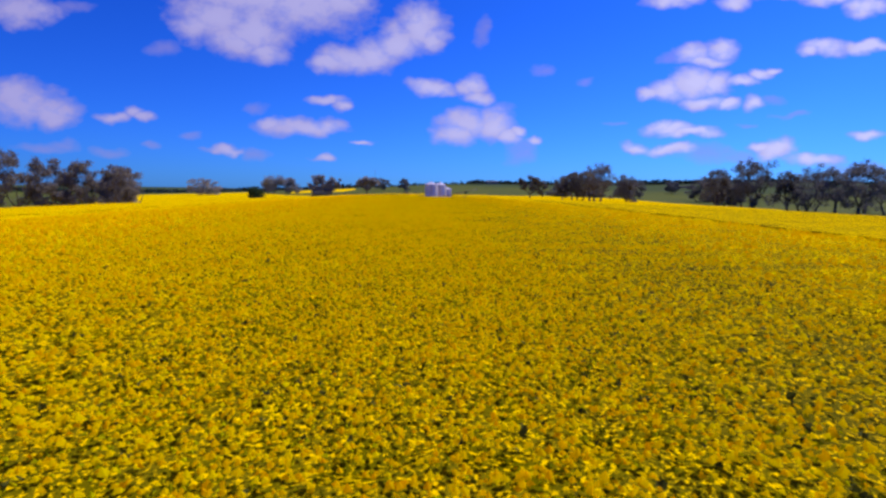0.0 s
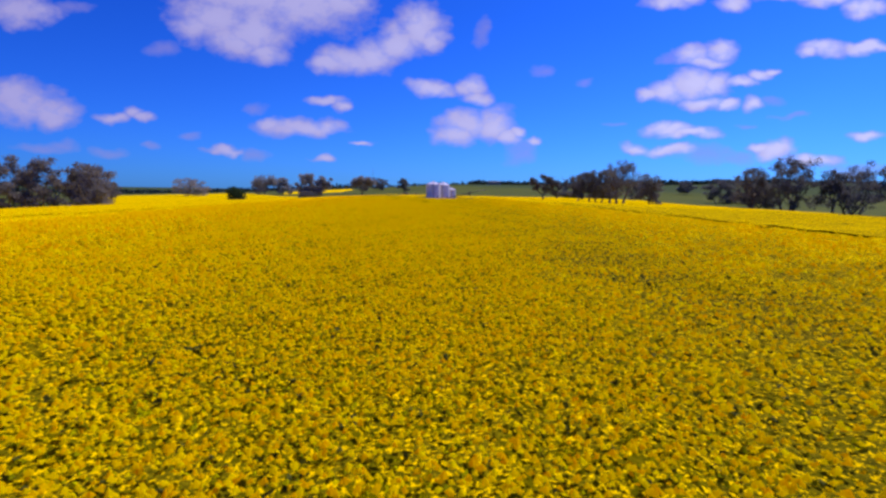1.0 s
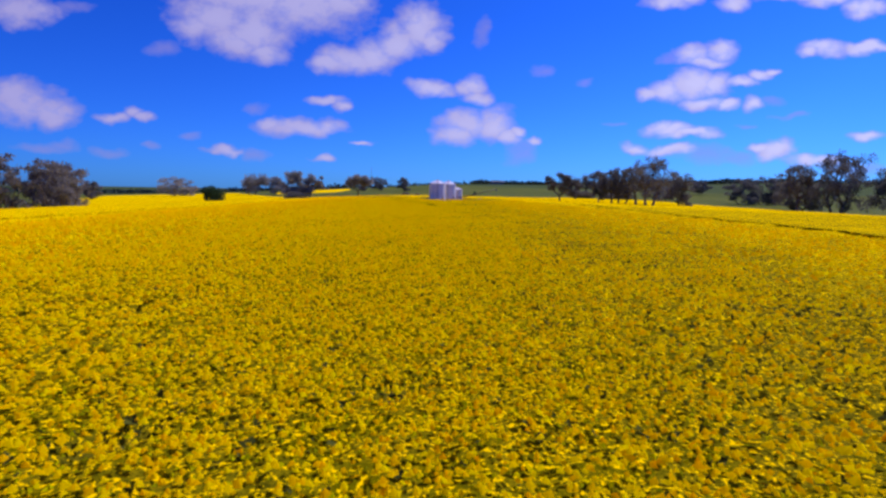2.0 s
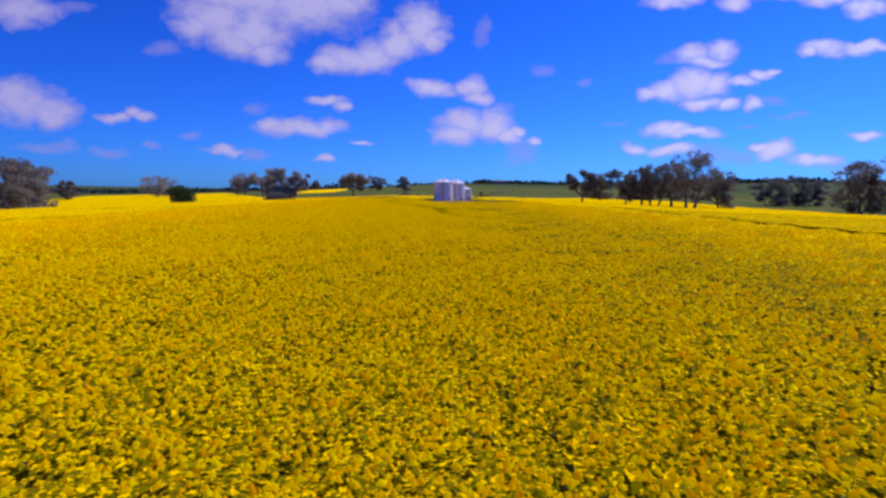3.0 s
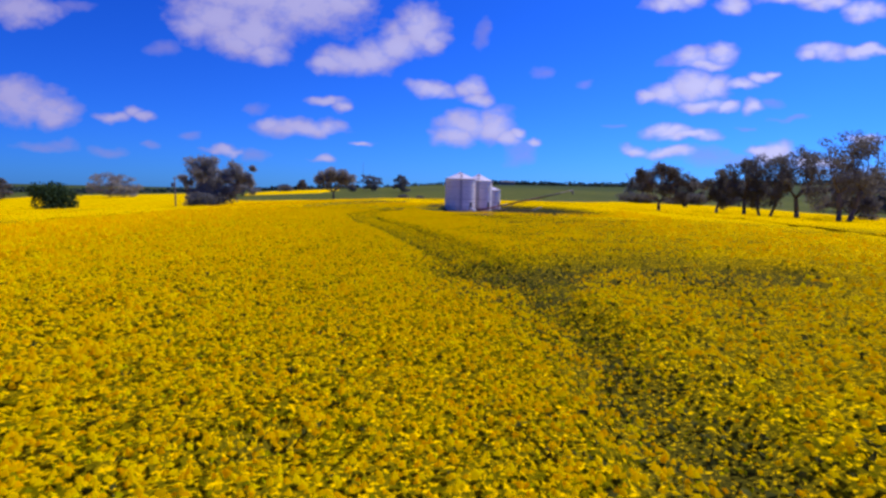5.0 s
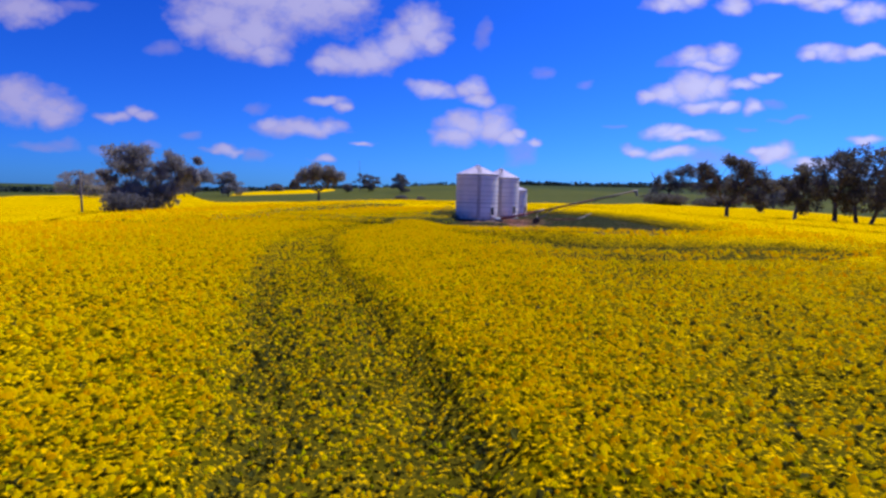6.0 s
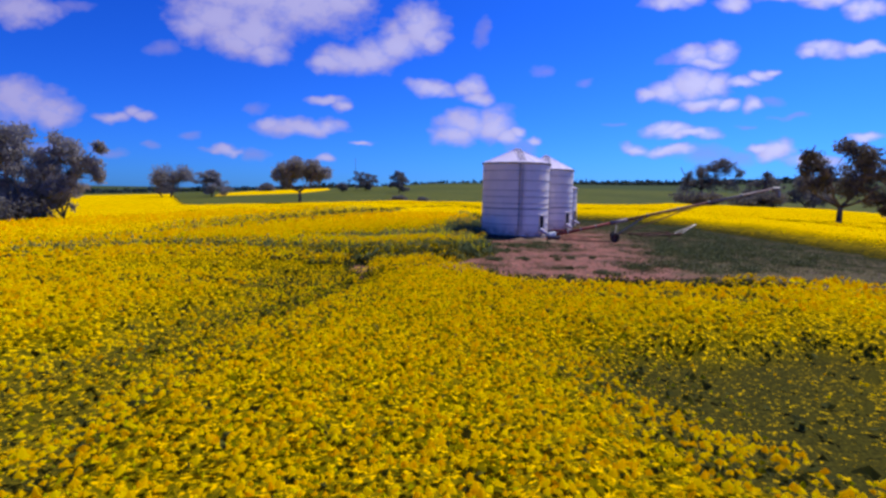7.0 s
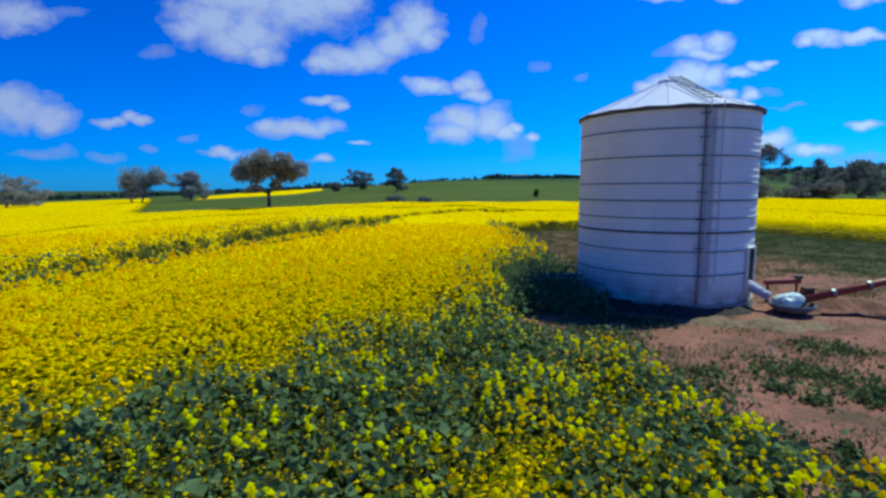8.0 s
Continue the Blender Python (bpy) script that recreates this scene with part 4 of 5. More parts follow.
def auger():
    a = thing("grain_auger", "long red and grey grain auger on two wheels, spout raised", "auger")
    foot, tip = Vector((-2.15, 182.89, 0.34)), Vector((11.5, 182.57, 3.55))
    at = lambda k: foot.lerp(tip, k)
    part("lower_tube", tube(bmesh.new(), at(0.0), at(0.26), 0.092, sides=14), RED, a, "worn red paint on the lower tube", True)
    part("middle_tube", tube(bmesh.new(), at(0.26), at(0.70), 0.082, sides=14), MAROON, a, "faded maroon middle tube", True)
    part("upper_tube", tube(bmesh.new(), at(0.70), tip, 0.072, sides=14), TUBE, a, "weathered grey upper tube", True)
    wrap = bmesh.new()
    tube(wrap, at(0.25), at(0.33), 0.12, 0.105, 12)
    part("grey_sleeve", wrap, TUBE, a, "pale grey sleeve round the tube", True)
    for k in (0.05, 0.11, 0.18, 0.42, 0.56, 0.70, 0.85):
        part("collar", tube(bmesh.new(), at(k), at(k + 0.006), 0.118, sides=14), STEEL, a)
    tr = bmesh.new()
    for k in (0.34, 0.45, 0.56, 0.67, 0.78):
        tube(tr, at(k) + Vector((0, 0, -0.1)), at(k + 0.05) + Vector((0, 0, -0.24)), 0.018, sides=6)
        tube(tr, at(k + 0.05) + Vector((0, 0, -0.24)), at(k + 0.10) + Vector((0, 0, -0.1)), 0.018, sides=6)
    tube(tr, at(0.3) + Vector((0, 0, -0.12)), at(0.9) + Vector((0, 0, -0.14)), 0.022, sides=6)
    part("truss", tr, RUST, a, "rusty truss rod under the tube")
    hop = lathe(bmesh.new(), ((0.02, 0.05), (0.30, 0.06), (0.46, 0.17), (0.50, 0.27), (0.48, 0.27), (0.43, 0.18), (0.28, 0.09), (0.02, 0.08)), 28, (-2.38, 182.89, 0))
    part("hopper", hop, GREY_BOX, a, "shallow dark intake pan", True)
    cover = bmesh.new()
    bmesh.ops.create_uvsphere(cover, u_segments=22, v_segments=12, radius=0.24, matrix=Matrix.Translation((-2.5, 182.85, 0.34)) @ Matrix.Diagonal((1.15, 0.9, 0.8, 1)))
    for vert in cover.verts:
        vert.co += noise.noise_vector(vert.co * 4) * 0.12 + noise.noise_vector(vert.co * 11) * 0.04
    part("cover_sheet", cover, WHITE, a, "crumpled white sheet over the hopper")
    spout = bmesh.new()
    tube(spout, tip + Vector((-0.1, 0, -0.02)), tip + Vector((0.32, 0, -0.02)), 0.13, 0.15, 12)
    tube(spout, tip + Vector((0.2, 0, -0.05)), tip + Vector((0.34, 0, -0.5)), 0.12, 0.14, 12)
    part("spout", spout, STEEL, a, "dark downturned spout")
    for x, y in ((1.25, 181.69), (1.75, 183.34)):
        wheel(a, (x, y, 0.31), 0.305, 0.16, 18)
    axle = bmesh.new()
    tube(axle, (1.25, 181.69, 0.31), (1.75, 183.34, 0.31), 0.04)
    part("axle", axle, RUST, a)
    for y, x in ((181.79, 1.28), (183.24, 1.72)):
        for k in (0.28, 0.62):
            leg = bmesh.new()
            tube(leg, (x, y, 0.32), at(k) + Vector((0, 0.06 if y > 182.5 else -0.06, -0.1)), 0.022, sides=8)
            part("support_leg", leg, STEEL if k < 0.5 else RUST, a)
    lift = bmesh.new()
    tube(lift, (1.5, 182.54, 0.33), at(0.40) + Vector((0, 0, -0.1)), 0.045)
    part("lift_jack", lift, STEEL, a)
    box = bmesh.new()
    block(box, at(0.04) + Vector((-0.2, 0.32, 0.02)), (0.26, 0.2, 0.22), 10, 0.03)
    part("motor", box, RUST, a, "small rusty drive motor")
    for k in (0.38, 0.53, 0.66):
        pin = bmesh.new()
        tube(pin, at(k), at(k) + Vector((0, 0, 0.34)), 0.012, sides=5)
        part("cable_post", pin, RUST, a)


auger()


def implement(at, turn):
    """An old tool frame left in the grass."""
    f = thing("farm_implement", "rusty old farm tool frame lying in the grass", "implement", at, turn)
    fr = bmesh.new()
    for y in (-0.7, 0.7):
        tube(fr, (-1.5, y, 0.35), (1.6, y, 0.5), 0.045)
    for x in (-1.4, -0.5, 0.4, 1.4):
        tube(fr, (x, -0.75, 0.40), (x, 0.75, 0.42), 0.04)
    part("frame", fr, RUST, f)
    for x, y in ((-1.1, -0.5), (-0.2, 0.4), (0.7, -0.4), (1.3, 0.5)):
        t = bmesh.new()
        bent(t, [(x, y, 0.42), (x + 0.25, y, 0.25), (x + 0.1, y, 0.0)], [0.025, 0.025, 0.015], 6)
        part("tine", t, RUST, f)
    p = bmesh.new()
    tube(p, (1.5, 0.0, 0.45), (3.4, 0.35, 1.05), 0.04)
    tube(p, (1.5, -0.6, 0.45), (3.4, 0.35, 1.05), 0.03)
    part("drawbar", p, STEEL, f, "raised steel drawbar")


implement(spot(4.6, 183.85), 12)


def mound(name, at, wide, deep, high, seed, material, label, category):
    """A low uneven heap on the ground."""
    r = np.random.RandomState(seed)
    bm = bmesh.new()
    rings, sides, rows = 9, 28, []
    for i in range(1, rings + 1):
        q = i / rings
        row = []
        for j in range(sides):
            a = 6.283 * j / sides
            edge = 1 + 0.22 * math.sin(2 * a + seed) + 0.12 * math.sin(5 * a + seed * 2)
            z = high * (math.cos(math.pi * min(q, 1.0)) + 1) / 2 * (1 + 0.35 * noise.noise((math.cos(a) * q * 3, math.sin(a) * q * 3, seed)))
            row.append(bm.verts.new((math.cos(a) * q * wide * edge, math.sin(a) * q * deep * edge, z - 0.02 + r.uniform(-0.015, 0.015) * high * 4)))
        rows.append(row)
    top = bm.verts.new((0, 0, high))
    for j in range(sides):
        bm.faces.new((rows[0][j], rows[0][(j + 1) % sides], top))
        for low, up_ in zip(rows, rows[1:]):
            bm.faces.new((low[j], up_[j], up_[(j + 1) % sides], low[(j + 1) % sides]))
    ob = part(name, bm, material, None, "", True)
    ob.location = at
    return tagged(ob, label, category)


for i, (x, y, wide, deep, high) in enumerate(((-4.6, 182.12, 0.7, 0.5, 0.16), (-3.5, 181.87, 0.9, 0.5, 0.20), (-2.6, 181.8, 0.7, 0.35, 0.12))):
    mound("straw_mound", spot(x, y), wide, deep, high, 3 + i, STRAW, "low mound of straw and dry soil near the silo", "mound")
mound("soil_mound", spot(-0.9, 183.34), 1.7, 0.9, 0.34, 8, GROUND, "low mound of pink-red soil under the auger tube", "mound")


def foot_litter():
    """Rotted straw and damp soil banked on the silo's foot, darkened for its shade."""
    bm = bmesh.new()
    rows = []
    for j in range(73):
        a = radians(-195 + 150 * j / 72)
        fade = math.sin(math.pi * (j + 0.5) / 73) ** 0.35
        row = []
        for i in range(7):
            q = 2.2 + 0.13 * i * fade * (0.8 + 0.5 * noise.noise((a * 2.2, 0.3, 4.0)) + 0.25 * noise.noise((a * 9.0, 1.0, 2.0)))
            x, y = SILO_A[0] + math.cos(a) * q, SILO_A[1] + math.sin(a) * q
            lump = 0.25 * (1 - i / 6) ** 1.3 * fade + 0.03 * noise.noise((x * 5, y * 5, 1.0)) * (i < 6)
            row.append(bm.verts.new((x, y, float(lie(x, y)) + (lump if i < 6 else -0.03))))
        rows.append(row)
    for left, right_ in zip(rows, rows[1:]):
        for i in range(6):
            bm.faces.new((left[i], left[i + 1], right_[i + 1], right_[i]))
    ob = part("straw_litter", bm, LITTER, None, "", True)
    return tagged(ob, "rotted straw and damp soil at the silo foot, darkened to deepen its shade", "litter", kind="stuff")


foot_litter()


def hose(points):
    h = bent(bmesh.new(), points, [0.028] * len(points), 8)
    ob = part("hose", h, RUBBER, None, "", True)
    tagged(ob, "dark hose lying on the soil below the auger", "hose")


hose([(-1.75, 182.76, 0.03), (-1.1, 182.7, 0.03), (-0.4, 182.12, 0.03), (0.3, 181.93, 0.03), (1.1, 181.8, 0.03)])


def stand(at, turn):
    """A short beam on two legs beside the silo's outlet."""
    t = thing("rusty_stand", "short rusty red steel beam on two legs beside the silo", "stand", at, turn)
    b = bmesh.new()
    block(b, (0, 0, 0.52), (1.1, 0.10, 0.12), bevel=0.01)
    part("beam", b, RED, t, "flaking red beam")
    for x in (-0.45, 0.45):
        leg = bmesh.new()
        tube(leg, (x, 0, -0.02), (x, 0, 0.47), 0.03)
        part("leg", leg, RUST, t)
    cap = bmesh.new()
    block(cap, (0.5, 0, 0.63), (0.16, 0.13, 0.10), bevel=0.015)
    part("bracket", cap, BAND, t)


stand(spot(-1.65, 184.36), 10)


def trough(at, turn):
    t = thing("metal_trough", "low dark metal trough beside the silo wall", "trough", at, turn)
    b = bmesh.new()
    block(b, (0, 0, 0.3), (1.3, 0.6, 0.36), bevel=0.03)
    top = max((f for f in b.faces), key=lambda f: f.calc_center_median().z)
    made = bmesh.ops.inset_individual(b, faces=[top], thickness=0.05)
    bmesh.ops.translate(b, verts=top.verts, vec=(0, 0, -0.28))
    part("body", b, GREY_BOX, t)
    rim = bmesh.new()
    for y in (-0.29, 0.29):
        block(rim, (0, y, 0.49), (1.32, 0.05, 0.03))
    part("rim", rim, ZINC, t, "pale galvanised rim")
    for x in (-0.55, 0.55):
        leg = bmesh.new()
        block(leg, (x, 0, 0.07), (0.08, 0.5, 0.14))
        part("leg", leg, STEEL, t)


trough(spot(-7.3, 185.64), 5)


# ---- pole ----
def power_pole(at, height, label, turn=0.0, box=True, group=""):
    p = thing("power_pole", label, "pole", at, turn, group)
    part("post", tube(bmesh.new(), (0, 0, -0.3), (0, 0, height), 0.11, 0.08, 12), TIMBER, p, "grey weathered timber post", True)
    arm = bmesh.new()
    block(arm, (0, 0.12, height - 0.25), (0.56, 0.09, 0.11), bevel=0.01)
    part("crossarm", arm, TIMBER, p)
    for x in (-0.22, 0.0, 0.22):
        ins = lathe(bmesh.new(), ((0.02, 0), (0.05, 0.03), (0.03, 0.07), (0.05, 0.10), (0.02, 0.16), (0.005, 0.17)), 10, (x, 0.12, height - 0.2))
        part("insulator", ins, GREY_BOX, p)
    if box:
        t = lathe(bmesh.new(), ((0.01, 0), (0.2, 0), (0.2, 0.55), (0.16, 0.6), (0.01, 0.62)), 16, (-0.33, 0, height - 1.5))
        tr = part("transformer", t, GREY_BOX, p, "dark pole-mounted transformer can")
        br = bmesh.new()
        block(br, (-0.12, 0, height - 1.2), (0.3, 0.08, 0.08))
        part("bracket", br, STEEL, tr)


power_pole(spot(-47.7, 185.25), 4.4 - float(lie(-47.7, 185.25)), "timber power pole with a transformer standing in the canola", 8)
power_pole(spot(-58.0, 433.11), 17.5, "distant tall timber power pole beyond the pasture trees", 20, False)


# ---- trees ----
def tree(kind, at, height, width, seed, leaf, wood, label, category="tree", stems=1, bare=0.28, flat_top=0.6, lean=0.0, leaf_size=0.34, fill=1.0, group="", crown_lobes=()):
    """A gum tree: tapered stems, forking limbs, and leaf clumps of many sizes with sky between them."""
    r = random.Random(seed)
    rr = np.random.RandomState(seed)
    t = thing(kind, label, category, at, group=group)
    bm = bmesh.new()
    k = height / 9.0
    knots = []
    rad = 0.26 * k / (1 if stems == 1 else 1.3)
    for s in range(stems):
        a0 = 6.283 * s / stems + r.uniform(-0.5, 0.5)
        spread = 0.0 if stems == 1 else width * 0.15
        base = Vector((math.cos(a0) * spread * 0.4, math.sin(a0) * spread * 0.4, -0.3))
        fork = Vector((math.cos(a0) * spread + lean * height * bare, math.sin(a0) * spread, height * bare * r.uniform(0.85, 1.15)))
        mid = base.lerp(fork, 0.5) + Vector((r.uniform(-0.2, 0.2), r.uniform(-0.2, 0.2), 0)) * k
        bent(bm, [base, mid, fork], [rad * 1.35, rad, rad * 0.85], 9)
        limbs = r.randint(4, 5) if stems == 1 else 3
        turn = r.uniform(0, 6.28)
        for i in range(limbs):
            a = turn + 6.283 * i / limbs + r.uniform(-0.4, 0.4)
            reach = width * 0.5 * r.uniform(0.3, 0.62) / (1 if stems == 1 else 1.3)
            end = fork + Vector((math.cos(a) * reach, math.sin(a) * reach, height * (1 - bare) * r.uniform(0.3, 0.62)))
            elbow = fork.lerp(end, 0.45) + Vector((math.cos(a), math.sin(a), -0.6)) * reach * 0.18
            bent(bm, [fork, elbow, end], [rad * 0.62, rad * 0.42, rad * 0.22], 6)
            knots += [elbow, elbow.lerp(end, 0.5), end]
    low, high = height * bare * 0.85, height * 0.93
    pts, size = [], []
    lobes = []
    count = int(9 + 4 * fill)
    for dx, z, q in crown_lobes:
        lobes.append((Vector((dx, r.uniform(-0.6, 0.6) * q, z)), q))
    for i in range(0 if crown_lobes else count):
        a, h = i * 2.4 + r.uniform(-0.5, 0.5), ((i + 0.5) / count) ** 0.85
        girth = math.sin(math.pi * (0.16 + 0.80 * h)) ** (0.75 - 0.3 * flat_top)
        out = width * 0.38 * girth * r.uniform(0.35, 0.96)
        lobes.append((Vector((math.cos(a) * out + lean * height * bare, math.sin(a) * out, low + (high - low) * h)), r.uniform(0.65, 1.2)))
    shares = [i % len(lobes) for i in range(int(44 + 14 * fill))]
    if crown_lobes:
        shares = [i for i, (_, q) in enumerate(lobes) for _ in range(max(4, int(round(4.2 * fill * q ** 1.3))))]
    for i in shares:
        heart, girth = lobes[i]
        if crown_lobes:
            c = heart + Vector((r.uniform(-0.62, 0.62), r.uniform(-0.7, 0.7), r.uniform(-0.62, 0.62))) * girth
        else:
            c = heart + Vector((r.gauss(0, 0.085) * width, r.gauss(0, 0.085) * width, r.gauss(0, 0.07) * height)) * girth
        c.z = min(max(c.z, low * 0.9), height * 0.97)
        near = min(knots, key=lambda n: (n - c).length + (1.5 * k if n.z > c.z + 0.5 * k else 0))
        bent(bm, [near, near.lerp(c, 0.5) + Vector((0, 0, 0.12 * k)), c], [rad * 0.18, rad * 0.12, rad * 0.04], 5)
        big = r.uniform(0.6, 1.35)
        n = int(fill * (64 if crown_lobes else 78) * big ** 2)
        box = np.array([0.42, 0.42, 0.36]) * girth * big + 0.12 if crown_lobes else np.array([width * 0.088, width * 0.088, height * 0.072]) * big
        u = rr.normal(0, 1, (n, 3))
        u /= np.linalg.norm(u, axis=1, keepdims=True)
        p = np.array(c) + u * (rr.uniform(0.1, 1, (n, 1)) ** 0.55) * box + rr.normal(0, 0.09 * k, (n, 3))
        pts.append(p)
        size.append(np.full(n, leaf_size) * rr.uniform(0.55, 1.25, n))
    part("trunk", bm, wood, t, "trunk and forking limbs", True)
    pts, size = np.concatenate(pts), np.concatenate(size)
    v, f = flakes(rr, pts, size, 1, np.stack([size * 0.4] * 3, -1), 1.4)
    crown = new("crown", mesh_of("crown", v, f, leaf))
    crown.parent = t
    return t


def bush(at, height, width, seed, leaf, label, leaf_size=0.3, n=1500):
    """A rounded shrub of many leaf clumps down to the ground."""
    rr = np.random.RandomState(seed)
    t = thing("bush", label, "bush", at)
    bm = bmesh.new()
    lumps = []
    for i in range(9):
        a, q = rr.uniform(0, 6.28), rr.uniform(0, 0.33) * width
        top = Vector((math.cos(a) * q, math.sin(a) * q, height * rr.uniform(0.3, 0.72)))
        bent(bm, [(top.x * 0.15, top.y * 0.15, -0.1), top * 0.5, top], [0.07, 0.05, 0.02], 5)
        lumps.append((np.array(top), rr.uniform(0.18, 0.27)))
    part("stems", bm, BARK, t)
    pts = []
    for c, q in lumps:
        u = rr.normal(0, 1, (n // 9, 3))
        u /= np.linalg.norm(u, axis=1, keepdims=True)
        pts.append(c + u * rr.uniform(0.2, 1, (n // 9, 1)) ** 0.5 * np.array([q * width, q * width, q * height * 1.15]))
    pts = np.concatenate(pts)
    pts[:, 2] = np.abs(pts[:, 2])
    size = rr.uniform(0.6, 1.3, len(pts)) * leaf_size
    v, f = flakes(rr, pts, size, 2, np.stack([size * 0.5] * 3, -1), 1.4)
    c = new("crown", mesh_of("crown", v, f, leaf))
    c.parent = t


GUM = "dark green gum tree with a spreading crown"
PADDOCK, FENCE = "trees beyond the canola field", "trees along the field edge"


def top_to(x, y, z):
    return z - float(lie(x, y))


# left of the flight
for i, (x, y, top, width, label) in enumerate((
        (-137, 214.64, 11.0, 20, "broad grey-brown tree in a dense clump beside the field"), (-146, 204.42, 11.5, 20, "broad grey-brown tree in a dense clump beside the field"),
        (-155, 199.31, 12.5, 20, "broad grey-brown tree in a dense clump beside the field"), (-166, 194.2, 15.0, 24, "tall grey-brown tree at the end of a dense clump"),
        (-180, 191.64, 16.5, 26, "tall grey-brown tree at the end of a dense clump"), (-196, 191.64, 16.5, 26, "tall grey-brown tree at the end of a dense clump"),
        (-146, 233.8, 10.5, 22, "broad grey-brown tree in a dense clump beside the field"), (-160, 250.41, 9.5, 22, "lower grey-brown tree in a dense clump beside the field"),
        (-176, 273.41, 8.5, 24, "lower grey-brown tree in a dense clump beside the field"))):
    tree("gum_tree", spot(x, y), top_to(x, y, top), width, 100 + i, GUM_BROWN, BARK, label, stems=2, bare=0.06, leaf_size=0.7, fill=1.3, group="clump beside the field")
tree("gum_tree", spot(-205, 334.73), top_to(-205, 334.73, 4.6), 16, 110, GUM_OLIVE, BARK, "small rounded grey tree standing alone", bare=0.2, leaf_size=0.55, fill=1.4, group=FENCE)
tree("gum_tree", spot(-168, 355.18), top_to(-168, 355.18, 8.6), 26, 111, GUM_GREY, BARK, "wide grey-brown tree with a bent trunk", bare=0.22, leaf_size=0.55, fill=1.4, group=FENCE)
bush(spot(-70.2, 191.26), top_to(-70.2, 191.26, 3.8), 9.0, 112, BUSH_LEAF, "dark green dense shrub standing in the canola", 0.32, 2600)
tree("gum_tree", spot(-119.5, 353.9), top_to(-119.5, 353.9, 11.2), 22, 113, GUM_GREY, BARK, "grey gum tree with a split crown", stems=2, bare=0.18, leaf_size=0.5, fill=1.0, group=PADDOCK, crown_lobes=((-4.3, 8.0, 3.6), (-0.2, 9.4, 4.6), (1.0, 6.2, 4.6), (3.6, 9.0, 3.6), (6.5, 10.8, 3.6), (8.2, 8.8, 2.4), (-1.8, 5.2, 3.4)))
tree("gum_tree", spot(-114.7, 382.65), top_to(-114.7, 382.65, 10.6), 18, 114, GUM_GREY, BARK, "grey gum tree with a ragged crown", bare=0.15, leaf_size=0.5, fill=1.5, group=PADDOCK)
tree("willow_like_tree", spot(-46.7, 193.56), top_to(-46.7, 193.56, 7.6), 9.0, 115, GUM_GREY, BARK, "grey-green multi-stemmed tree with upswept airy limbs", stems=3, bare=0.12, flat_top=0.2, leaf_size=0.23, fill=2.0, crown_lobes=((-1.21, 7.30, 1.70), (0.21, 8.15, 1.56), (-2.06, 6.02, 1.21), (1.06, 5.88, 1.56), (-3.33, 4.46, 0.85), (-4.11, 5.39, 0.64), (-2.55, 3.05, 0.99), (-0.43, 3.33, 1.84), (-1.91, 1.63, 1.28), (0.00, 1.63, 1.28)))
tree("willow_like_tree", spot(-44.2, 194.6), top_to(-44.2, 194.6, 7.2), 7.5, 116, GUM_GREY, BARK, "grey-green multi-stemmed tree with upswept airy limbs", stems=2, bare=0.12, flat_top=0.2, leaf_size=0.23, fill=2.0, crown_lobes=((2.06, 7.02, 1.42), (0.92, 5.81, 1.49), (3.40, 5.88, 1.28), (4.82, 7.23, 0.50), (2.27, 4.11, 1.42), (-0.14, 3.68, 1.56), (4.54, 4.75, 0.71), (-0.92, 2.12, 1.28), (1.21, 2.48, 0.85)))
bush(spot(-46.8, 191.8), 2.3 - float(lie(-46.8, 191.8)), 9.0, 117, GUM_OLIVE, "grey-green undergrowth below the airy trees", 0.24, 3600)
bush(spot(-106.7, 432.22), top_to(-106.7, 432.22, 5.7), 11, 118, GUM_OLIVE, "low olive scrub at the far side of the pasture", 0.6, 900)
tree("gum_tree", spot(-100.4, 447.55), top_to(-100.4, 447.55, 8.6), 8, 119, GUM_OLIVE, BARK, "slim distant gum tree", bare=0.3, leaf_size=0.5, fill=1.5, group=PADDOCK)
bush(spot(-121.8, 482.04), top_to(-121.8, 482.04, 6.0), 10, 120, GUM_OLIVE, "low olive scrub at the far side of the pasture", 0.6, 900)
tree("spreading_tree", spot(-37.6, 250.03), top_to(-37.6, 250.03, 9.4), 13.4, 121, GUM_GREY, BARK, "wide umbrella-shaped grey-brown tree at the field edge", bare=0.3, flat_top=0.95, leaf_size=0.33, fill=1.5, crown_lobes=((-3.1, 7.0, 2.0), (-0.53, 7.9, 2.2), (2.5, 7.7, 2.1), (4.7, 6.5, 1.7), (-4.1, 6.2, 1.3), (-1.58, 6.3, 2.0), (1.58, 6.4, 2.0), (3.7, 5.8, 1.5), (0.0, 7.2, 2.0)))
bush(spot(-62.1, 415.99), top_to(-62.1, 415.99, 6.9), 9, 122, GUM_OLIVE, "rounded olive shrub beside a pasture tree", 0.5, 900)
tree("gum_tree", spot(-51.0, 422.38), top_to(-51, 422.38, 12.0), 16.5, 123, GUM_OLIVE, BARK, "rounded olive gum tree on the pasture", bare=0.18, leaf_size=0.5, fill=1.2, group=PADDOCK)
tree("gum_tree", spot(-27.8, 363.1), top_to(-27.8, 363.1, 10.4), 11.0, 124, GUM_OLIVE, BARK, "narrow rounded olive gum tree on the pasture", bare=0.2, leaf_size=0.42, fill=1.2, group=PADDOCK)
bush(spot(-18.6, 254.88), 2.0, 4.6, 125, GUM_OLIVE, "low brown scrub at the field edge", 0.25, 900)
bush(spot(-13.8, 256.16), 1.7, 3.0, 126, GUM_OLIVE, "low brown scrub at the field edge", 0.25, 600)
